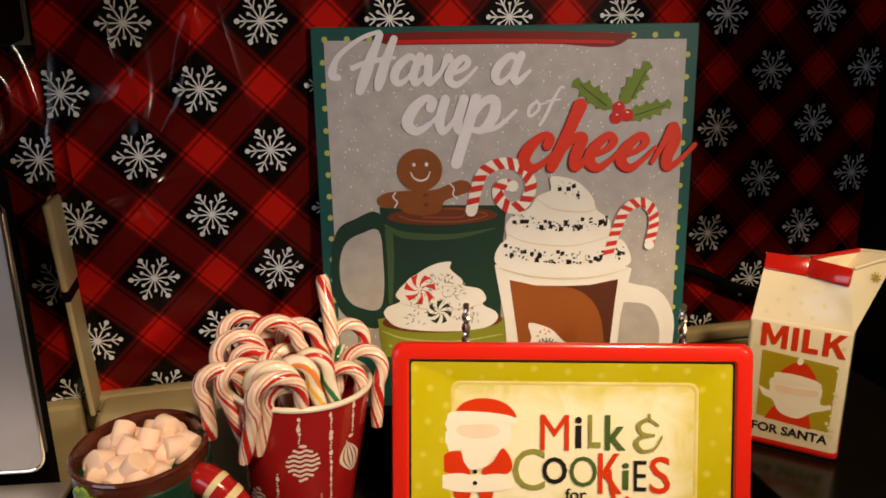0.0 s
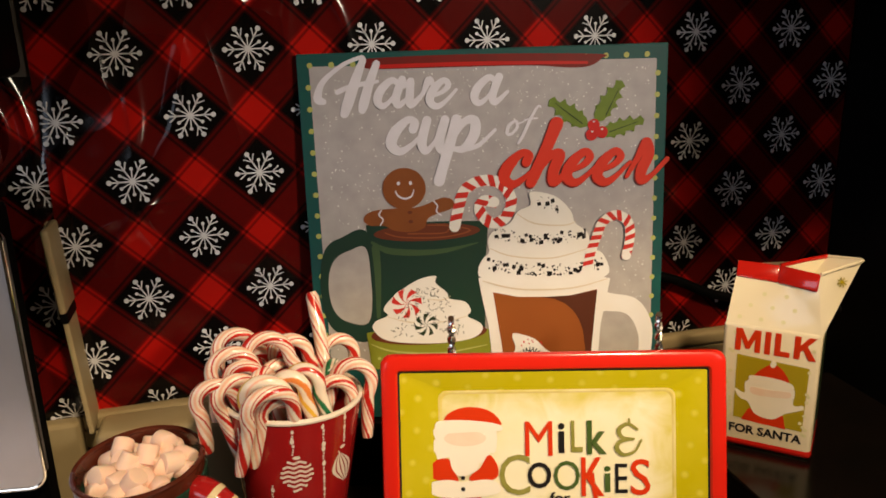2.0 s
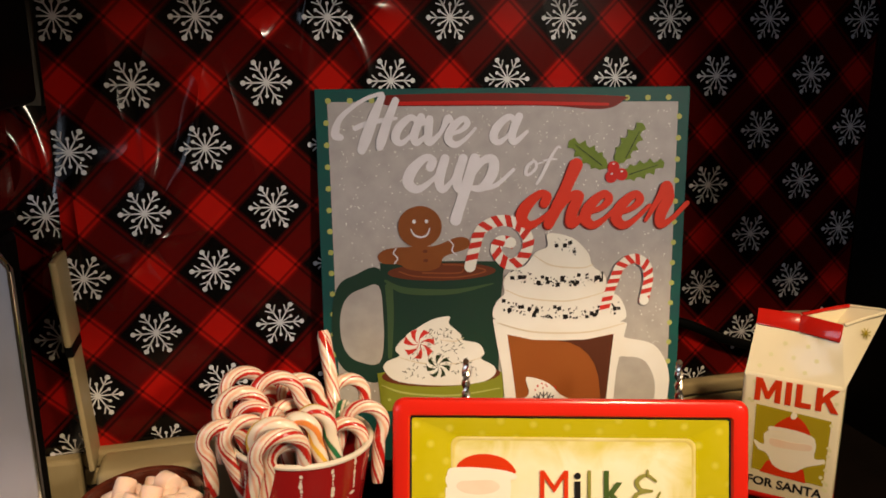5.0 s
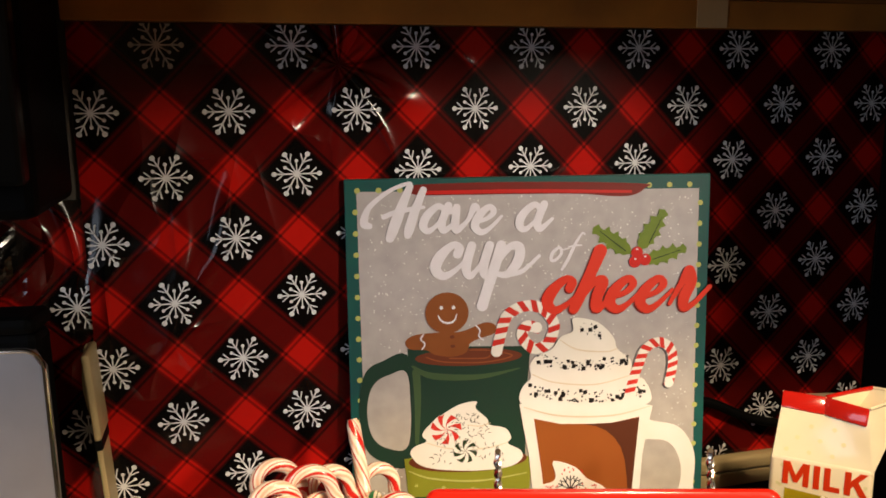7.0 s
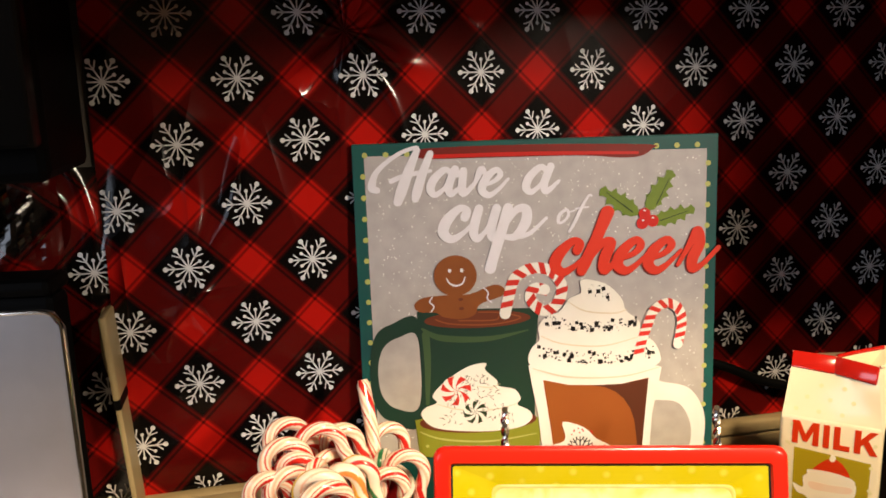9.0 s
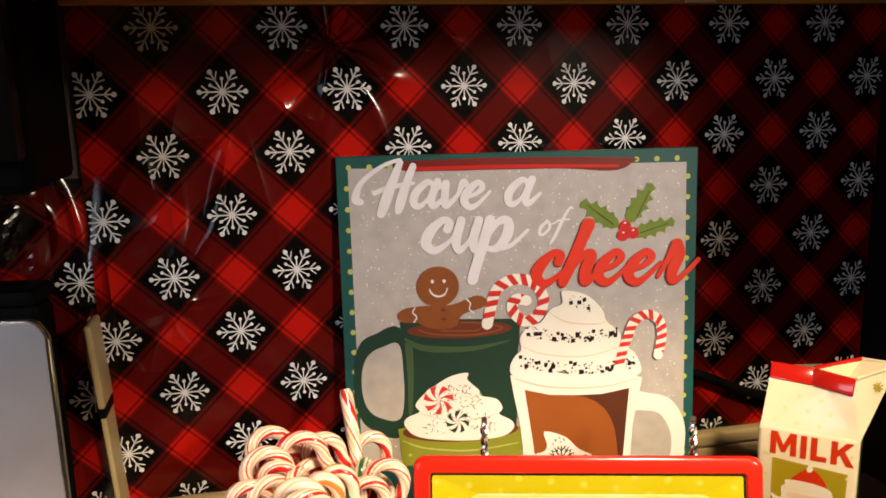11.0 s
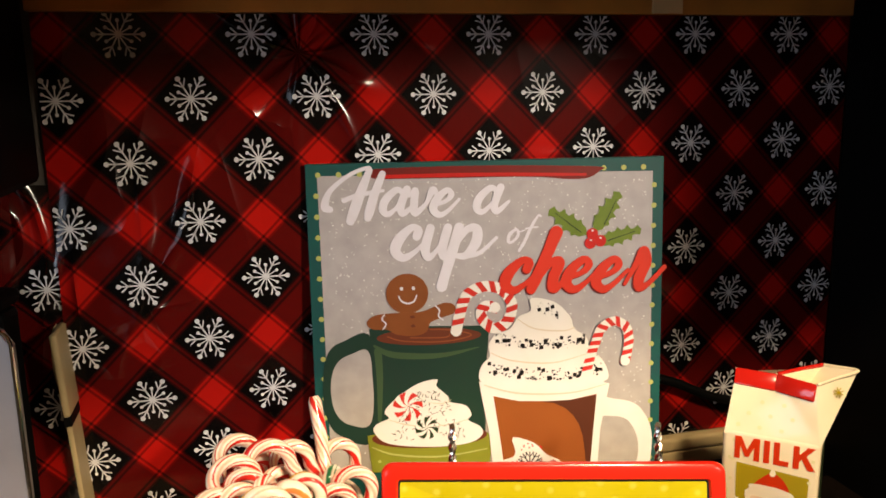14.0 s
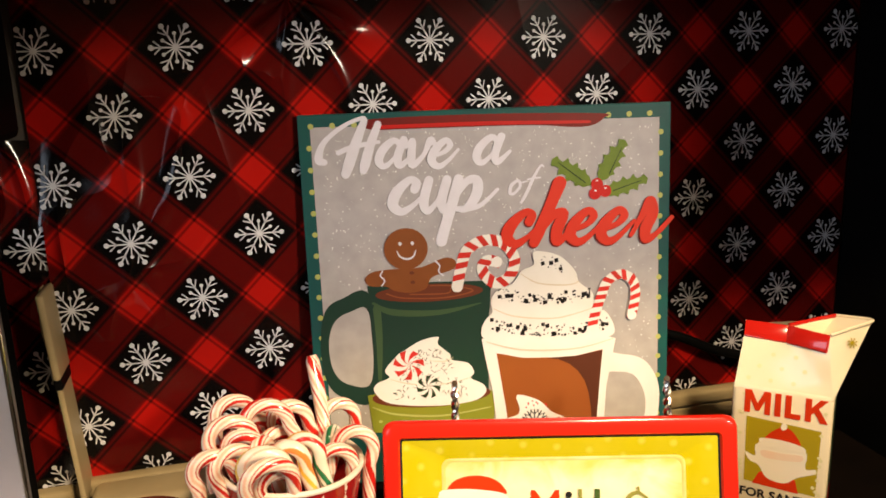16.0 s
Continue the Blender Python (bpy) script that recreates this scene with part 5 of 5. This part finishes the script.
for row in range(3):
    for column in range(4):
        u, v = 0.14 + 0.23 * column + 0.10 * (row % 2), 0.22 + 0.26 * row
        if u > 0.86 - 0.28 * v:
            continue
        c = shoulder[0] + (shoulder[1] - shoulder[0]) * u + Vector((0, face_up.y, face_up.z)) * v + face_out * 0.0004
        along, up = (shoulder[1] - shoulder[0]).normalized(), Vector((0, face_up.y, face_up.z)).normalized()
        bm.faces.new([bm.verts.new(c + along * x + up * z) for x, z in ellipse(0, 0, 0.0017, 0.0017, 8)])
tagged(part("pale_dots", bm, JUG_DOT, jug), kind="stuff")
bm = bmesh.new()
n = (tip - shoulder[1]).cross(band_top[2] - shoulder[1]).normalized()
n = -n if n.y > 0 else n
c = shoulder[1] * 0.22 + tip * 0.48 + band_top[2] * 0.30 + n * 0.0012
ax = (tip - shoulder[1]).normalized()
ay = n.cross(ax)
for k in range(4):
    d = ax * math.cos(k * math.pi / 4) + ay * math.sin(k * math.pi / 4)
    e = n.cross(d) * 0.0004
    bm.faces.new([bm.verts.new(c + n * 0.00005 * k + q) for q in (d * 0.0040 + e, d * 0.0040 - e, -d * 0.0040 - e, -d * 0.0040 + e)])
part("printed_star", bm, JUG_MUSTARD, jug)
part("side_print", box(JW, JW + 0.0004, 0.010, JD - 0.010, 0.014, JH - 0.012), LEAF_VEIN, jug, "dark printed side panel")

# ---- red cup of candy canes ----
CUP_RED = material("cup_red_glaze", (0.30, 0.010, 0.010), 0.22, spot=(0.22, 0.006, 0.008), scale=35, mix=0.5, coat=0.3)
CUP_WHITE = material("cup_white_lip", (0.74, 0.66, 0.55), 0.3, scale=50)
PRINT = material("cup_white_print", (0.72, 0.62, 0.52), 0.4, scale=200)
PRINT_PINK = material("cup_pink_print", (0.50, 0.16, 0.12), 0.4)
cup = thing("cup", pose(-0.1138, -0.104, 0.0, -1.75, 2.6, 0.0), "dark red tapered cup with white ornaments, full of candy canes", "cup")
CUP = (0.0290, 0.0468, 0.1275)


def cup_radius(z):
    return CUP[0] + (CUP[1] - CUP[0]) * z / CUP[2]


part("wall", lathe([(0.0, 0.0), (0.027, 0.0), (0.029, 0.0015), (cup_radius(0.06), 0.06), (cup_radius(0.1265), 0.1245), (cup_radius(0.1265) - 0.0008, 0.1252), (cup_radius(0.126) - 0.0026, 0.1245), (cup_radius(0.06) - 0.003, 0.06), (0.025, 0.004), (0.0, 0.004)], 64), CUP_RED, cup, smooth=True)
pts = [(cup_radius(0.126) * math.cos(a) * 0.985, cup_radius(0.126) * math.sin(a) * 0.985, 0.1252) for a in np.linspace(0, 2 * math.pi, 65)]
part("lip", tube(pts, 0.0019, 8, cap=False), CUP_WHITE, cup, "white rolled lip", smooth=True)


def on_cup(side, z, lift=0.0003):
    """A point of the cup's outside, side metres round from the middle of its front."""
    r = cup_radius(z)
    a = radians(-93.0) + side / r
    return Vector(((r + lift) * math.cos(a), (r + lift) * math.sin(a), z))


def cup_patch(bm, outline):
    f = bm.faces.new([bm.verts.new(on_cup(s, z)) for s, z in outline])
    f.normal_update()
    bmesh.ops.triangulate(bm, faces=[f])


rng = random.Random(5)
for side, z0, z1 in ((-0.041, 0.116, 0.058), (-0.0015, 0.119, 0.102), (-0.016, 0.078, 0.034), (0.0185, 0.121, 0.050), (0.036, 0.123, 0.100)):
    bm, z = bmesh.new(), z0
    while z > z1:
        big = rng.random()
        cup_patch(bm, ellipse(side + rng.uniform(-0.0004, 0.0004), z, 0.0006 + 0.0009 * big**3, 0.0006 + 0.0016 * big**3, 8))
        z -= 0.0018 + 0.0018 * big**3
    part("printed_string", bm, PRINT, cup)


def ornament(side, z, wide, high, style):
    bm = bmesh.new()
    shape = lambda t: (1 - t * t) ** 0.5 if t > 0 else (1 - abs(t) ** 1.5)
    if style == "wave":
        for k in range(7):
            t = -0.82 + 1.64 * k / 6
            w = wide * shape(t)
            n = 12
            up, lo = [], []
            for i in range(n + 1):
                s = -w + 2 * w * i / n
                wob = 0.0007 * math.sin(s / wide * 9)
                up.append((side + s, z + t * high + wob + 0.0011))
                lo.append((side + s, z + t * high + wob - 0.0007))
            for i in range(n):
                cup_patch(bm, [up[i], lo[i], lo[i + 1], up[i + 1]])
            part("bauble_stripe", bm, PRINT, cup)
            bm = bmesh.new()
    else:
        for k in range(5):
            a, b = -1 + 2 * k / 5 + 0.04, -1 + 2 * (k + 1) / 5 - 0.08
            line_a, line_b = [], []
            for i in range(11):
                t = -1 + 2 * i / 10
                w = wide * max(0.02, (1 - abs(t + 0.15) ** 1.6))
                line_a.append((side + a * w - 0.004 * t, z + t * high))
                line_b.append((side + b * w - 0.004 * t, z + t * high))
            for i in range(10):
                cup_patch(bm, [line_a[i], line_b[i], line_b[i + 1], line_a[i + 1]])
            part("bauble_stripe", bm, PRINT, cup)
            bm = bmesh.new()
    cup_patch(bm, ellipse(side, z + high * 1.12, 0.0026, 0.0013, 8))
    part("bauble_cap", bm, PRINT, cup, "white printed bauble cap")


ornament(0.0006, 0.0850, 0.0108, 0.0130, "wave")
ornament(0.0345, 0.0830, 0.0105, 0.0135, "stripe")
ornament(-0.031, 0.049, 0.0100, 0.012, "wave")
bm = bmesh.new()
for a0, b0, a1, b1 in ((0.012, 0.030, 0.012, 0.062), (0.012, 0.048, 0.005, 0.056), (0.012, 0.048, 0.019, 0.056), (0.012, 0.040, 0.002, 0.047), (0.012, 0.040, 0.021, 0.047), (-0.006, 0.030, 0.012, 0.036), (0.030, 0.030, 0.012, 0.036)):
    d = Vector((a1 - a0, b1 - b0)).normalized()
    e = Vector((-d.y, d.x)) * 0.0007
    cup_patch(bm, [(a0 + e.x, b0 + e.y), (a0 - e.x, b0 - e.y), (a1 - e.x, b1 - e.y), (a1 + e.x, b1 + e.y)])
part("printed_sprig", bm, PRINT_PINK, cup, "pink printed snow sprig")


def cane_material(name, stripes):
    """Glossy sugar with helical stripes; stripes of (start, width, colour) round the cane."""
    m = bpy.data.materials.new(name)
    m.use_nodes = True
    n, l = m.node_tree.nodes, m.node_tree.links
    b = n["Principled BSDF"]
    b.inputs["Roughness"].default_value = 0.2
    b.inputs["Coat Weight"].default_value = 0.5
    b.inputs["Subsurface Weight"].default_value = 0.15
    b.inputs["Subsurface Radius"].default_value = (0.003, 0.0015, 0.001)
    b.inputs["Subsurface Scale"].default_value = 1.0
    uv = n.new("ShaderNodeUVMap")
    sep = n.new("ShaderNodeSeparateXYZ")
    l.new(uv.outputs["UV"], sep.inputs[0])
    info = n.new("ShaderNodeObjectInfo")
    noise_tex = n.new("ShaderNodeTexNoise")
    noise_tex.inputs["Scale"].default_value = 90
    wob = math_node(m, "MULTIPLY", noise_tex.outputs["Fac"], 0.06)
    f = math_node(m, "FRACT", math_node(m, "ADD", math_node(m, "ADD", math_node(m, "ADD", sep.outputs["X"], math_node(m, "MULTIPLY", sep.outputs["Y"], 13.0)), wob), math_node(m, "ADD", info.outputs["Random"], 3.0)))
    colour = None
    for start, width, col in stripes:
        d = math_node(m, "ABSOLUTE", math_node(m, "SUBTRACT", f, start + width / 2))
        edge = n.new("ShaderNodeMapRange")
        edge.inputs["From Min"].default_value, edge.inputs["From Max"].default_value = width / 2 + 0.012, width / 2 - 0.012
        l.new(d, edge.inputs["Value"])
        mx = n.new("ShaderNodeMix")
        mx.data_type = "RGBA"
        mx.inputs["B"].default_value = (*col, 1)
        l.new(edge.outputs["Result"], mx.inputs["Factor"])
        if colour is None:
            mx.inputs["A"].default_value = (0.82, 0.71, 0.58, 1)
        else:
            l.new(colour, mx.inputs["A"])
        colour = mx.outputs["Result"]
    l.new(colour, b.inputs["Base Color"])
    return m


RED, PINK = (0.50, 0.018, 0.012), (0.80, 0.46, 0.33)
CANE = cane_material("peppermint_cane", ((0.03, 0.15, RED), (0.21, 0.03, RED), (0.30, 0.05, PINK), (0.40, 0.08, RED), (0.53, 0.025, RED), (0.62, 0.07, PINK), (0.75, 0.04, RED), (0.86, 0.07, PINK)))
CANE_MIX = cane_material("rainbow_cane", ((0.05, 0.12, (0.02, 0.16, 0.06)), (0.24, 0.03, (0.02, 0.16, 0.06)), (0.38, 0.14, (0.72, 0.42, 0.02)), (0.66, 0.10, RED)))
CANE_GOLD = cane_material("orange_gold_cane", ((0.05, 0.14, (0.74, 0.24, 0.05)), (0.32, 0.10, (0.74, 0.46, 0.05)), (0.55, 0.06, RED), (0.74, 0.10, PINK)))
CANE_BLUE = cane_material("blue_gold_cane", ((0.05, 0.22, (0.01, 0.06, 0.30)), (0.38, 0.18, (0.70, 0.45, 0.05)), (0.72, 0.05, PINK)))
CUP_FOOT = Vector((-0.1128, -0.104, 0.008))


def cane(centre, radius, heading, tail, foot=(0.0, 0.0), mat=None, thick=0.0046, lean=0.0):
    """A hooked cane: its arc's centre, the way its hook points, the length of the hanging end, and where it stands in the cup."""
    c = Vector(centre)
    h = Vector((math.cos(radians(heading)), math.sin(radians(heading)), lean))
    base = CUP_FOOT + Vector((foot[0], foot[1], 0.0))
    start = c - h * radius
    up = (start - base).normalized()
    h = (h - up * h.dot(up)).normalized()
    pts = [base.lerp(start, t / 10) for t in range(10)]
    for i in range(17):
        a = math.pi - math.pi * i / 16
        pts.append(c + h * radius * math.cos(a) + up * radius * math.sin(a))
    pts += [c + h * (radius + tail * 0.06 * i) - up * tail * (i + 1) / 5 for i in range(5)]
    radii = [thick] * (len(pts) - 1) + [thick * 0.8]
    bm = tube(pts, radii, 14, uv=True)
    return solid("candy_cane", bm, mat or CANE, "striped hooked candy cane standing in the red cup", "candy cane", group="candy canes in the cup", smooth=True)


bm = tube([CUP_FOOT + Vector((0.012, 0.012, 0.02)), Vector((-0.0832, -0.0800, 0.1290)), Vector((-0.0841, -0.0600, 0.1535)), Vector((-0.0861, -0.0490, 0.1745)), Vector((-0.0866, -0.0475, 0.1785))], [0.0050, 0.0050, 0.0050, 0.0050, 0.0034], 14, uv=True)
solid("candy_cane", bm, CANE, "peppermint candy cane turned with its straight end up", "candy cane", group="candy canes in the cup", smooth=True)
cane((-0.1578, -0.1180, 0.1349), 0.0125, 180, 0.032, (0.012, 0))
cane((-0.1457, -0.1020, 0.1471), 0.014, 182, 0.029, (0.014, 0.004))
cane((-0.1428, -0.0750, 0.1494), 0.0135, 176, 0.012, (0.01, 0.01))
cane((-0.1228, -0.0980, 0.1527), 0.0147, -4, 0.014, (-0.006, 0.006))
cane((-0.1077, -0.0780, 0.1419), 0.0135, 6, 0.012, (0, 0.012))
cane((-0.0718, -0.0620, 0.1320), 0.0125, 10, 0.006, (0.008, 0.012))
cane((-0.0671, -0.1080, 0.1323), 0.0125, -10, 0.037, (-0.012, 0))
cane((-0.1245, -0.1480, 0.1384), 0.0145, 190, 0.044, (0.01, -0.006))
cane((-0.1199, -0.1390, 0.1309), 0.0105, 186, 0.037, (0.006, -0.008))
cane((-0.1005, -0.1260, 0.1442), 0.0095, -25, 0.026, (-0.004, -0.008), CANE_MIX)
cane((-0.1101, -0.1310, 0.1430), 0.0095, -28, 0.022, (-0.008, -0.01), CANE_GOLD)
cane((-0.0802, -0.0850, 0.1281), 0.0075, 60, 0.016, (0.006, 0.006), CANE_MIX)
cane((-0.0812, -0.1140, 0.1258), 0.0115, -6, 0.012, (-0.006, -0.002))
cane((-0.1447, -0.1180, 0.1361), 0.0125, 12, 0.014, (-0.012, -0.002))
cane((-0.1262, -0.1330, 0.1395), 0.0135, -8, 0.010, (-0.006, -0.004), CANE_BLUE)
cane((-0.1327, -0.0840, 0.1411), 0.012, 30, 0.018, (-0.008, 0.008))
cane((-0.1169, -0.0920, 0.1320), 0.0115, 20, 0.02, (-0.004, 0))
cane((-0.0928, -0.0940, 0.1210), 0.01, 100, 0.014, (0.01, 0.004))
cane((-0.1378, -0.1050, 0.1402), 0.012, 160, 0.018, (0.01, 0.002))
cane((-0.1277, -0.1120, 0.1348), 0.0125, 60, 0.018, (-0.004, -0.004))

# ---- mug of marshmallows ----
MUG_BROWN = material("chestnut_glaze", (0.090, 0.020, 0.010), 0.15, spot=(0.06, 0.014, 0.008), scale=40, mix=0.5, coat=0.6)
MUG_BAND = material("dark_green_glaze", (0.010, 0.045, 0.028), 0.15, spot=(0.008, 0.030, 0.022), scale=60, mix=0.5, coat=0.6)
MUG_RED = material("mug_red_glaze", (0.36, 0.012, 0.012), 0.14, spot=(0.26, 0.008, 0.010), scale=50, coat=0.6)
MUG_CREAM = material("mug_cream_stripe", (0.70, 0.58, 0.34), 0.2, coat=0.4)
MUG_LEAF = material("mug_leaf_glaze", (0.26, 0.40, 0.09), 0.2, spot=(0.16, 0.28, 0.06), scale=180, mix=0.6, coat=0.5)
MALLOW = material("pink_marshmallow", (0.90, 0.63, 0.50), 0.75, spot=(0.90, 0.70, 0.58), scale=60, mix=0.6, bump=0.15, bump_scale=500, sub=0.2)
mug = thing("mug", pose(-0.2035, -0.1165, 0.0032, 3.0, -3.0, 0.0), "brown and green glazed mug heaped with marshmallows", "mug")
part("wall", lathe([(0.0, 0.0), (0.028, 0.0), (0.031, 0.002), (0.0355, 0.03), (0.0375, 0.055), (0.0385, 0.082), (0.0400, 0.090), (0.0408, 0.097), (0.0398, 0.1015), (0.0380, 0.1005), (0.0366, 0.092), (0.034, 0.05), (0.028, 0.008), (0.0, 0.008)], 64), MUG_BROWN, mug, smooth=True)
part("green_band", lathe([(0.0376, 0.070), (0.0398, 0.0715), (0.0407, 0.080), (0.0408, 0.0890), (0.0396, 0.0905)], 64), MUG_BAND, mug, "raised dark green band", smooth=True)
pts = [(0.0394 * math.cos(a), 0.0394 * math.sin(a), 0.0995) for a in np.linspace(0, 2 * math.pi, 65)]
part("rim", tube(pts, 0.0019, 8, cap=False), MUG_BROWN, mug, smooth=True)
handle = [(0.030, -0.016, 0.078), (0.036, -0.021, 0.083), (0.045, -0.028, 0.079), (0.055, -0.034, 0.066), (0.060, -0.036, 0.046), (0.054, -0.033, 0.026), (0.031, -0.019, 0.016)]
path = smooth_line(handle, 8)
h = part("handle", tube(path, [0.0098] * len(path), 16), MUG_RED, mug, "glossy red handle with cream stripes", smooth=True)
for a, b in ((14, 17), (19, 22), (27, 30), (34, 37)):
    part("stripe", tube(path[a:b], 0.0101, 16, cap=False), MUG_CREAM, h, smooth=True)


def on_mug(angle, z, lift):
    r = 0.0402 + lift
    return Vector((r * math.cos(radians(angle)), r * math.sin(radians(angle)), z))


for leaf_turn, leaf_z, tip_z in ((-142, 0.0875, 10.0), (-127, 0.085, -8.0)):
    bm = bmesh.new()
    leaf = holly((-9.0, -tip_z * 0.7), (9.0, tip_z * 0.8), 6.5, 3)
    front_v = [bm.verts.new(on_mug(leaf_turn + x * 1.25, leaf_z + z / 1000, 0.0030 - 0.00012 * abs(x))) for x, z in leaf]
    back_v = [bm.verts.new(on_mug(leaf_turn + x * 1.25, leaf_z + z / 1000, -0.002)) for x, z in leaf]
    f = bm.faces.new(front_v)
    for i in range(len(leaf)):
        bm.faces.new((front_v[i], back_v[i], back_v[(i + 1) % len(leaf)], front_v[(i + 1) % len(leaf)]))
    f.normal_update()
    bmesh.ops.triangulate(bm, faces=[f])
    part("holly_relief", bm, MUG_LEAF, mug, "raised light green holly leaf")
bm = bmesh.new()
bmesh.ops.create_uvsphere(bm, u_segments=14, v_segments=10, radius=0.0036, matrix=Matrix.Translation(on_mug(-134, 0.084, 0.003)))
part("berry_relief", bm, MUG_RED, mug, "raised red berry", smooth=True)

rng = random.Random(17)


def marshmallow(r, length):
    bm = bmesh.new()
    prof = [(0.0, -length * 0.49), (r * 0.80, -length / 2), (r * 0.94, -length * 0.47), (r, -length * 0.40), (r * 1.02, 0), (r, length * 0.40), (r * 0.94, length * 0.47), (r * 0.80, length / 2), (0.0, length * 0.49)]
    return lathe(prof, 20, bm)


spots = []
for ring_r, count, lift, turn in ((0.0280, 11, -0.0010, 0.2), (0.0175, 7, 0.0010, 0.5), (0.0070, 3, 0.0020, 0.1), (0.0225, 5, 0.0060, 0.9), (0.006, 2, 0.0080, 0.4)):
    for k in range(count):
        a = turn + 2 * math.pi * k / count + rng.uniform(-0.12, 0.12)
        spots.append((ring_r * math.cos(a), ring_r * math.sin(a), 0.0935 + lift + rng.uniform(-0.001, 0.001)))
for x, y, z in spots:
    m = mug.matrix_basis @ pose(x, y, z, rng.uniform(35, 145), rng.uniform(-50, 50), rng.uniform(0, 360))
    solid("marshmallow", marshmallow(rng.uniform(0.0062, 0.0070), rng.uniform(0.0115, 0.0135)), MALLOW, "soft pale pink marshmallow heaped in the mug", "marshmallow", group="marshmallows in the mug", smooth=True, at=m)
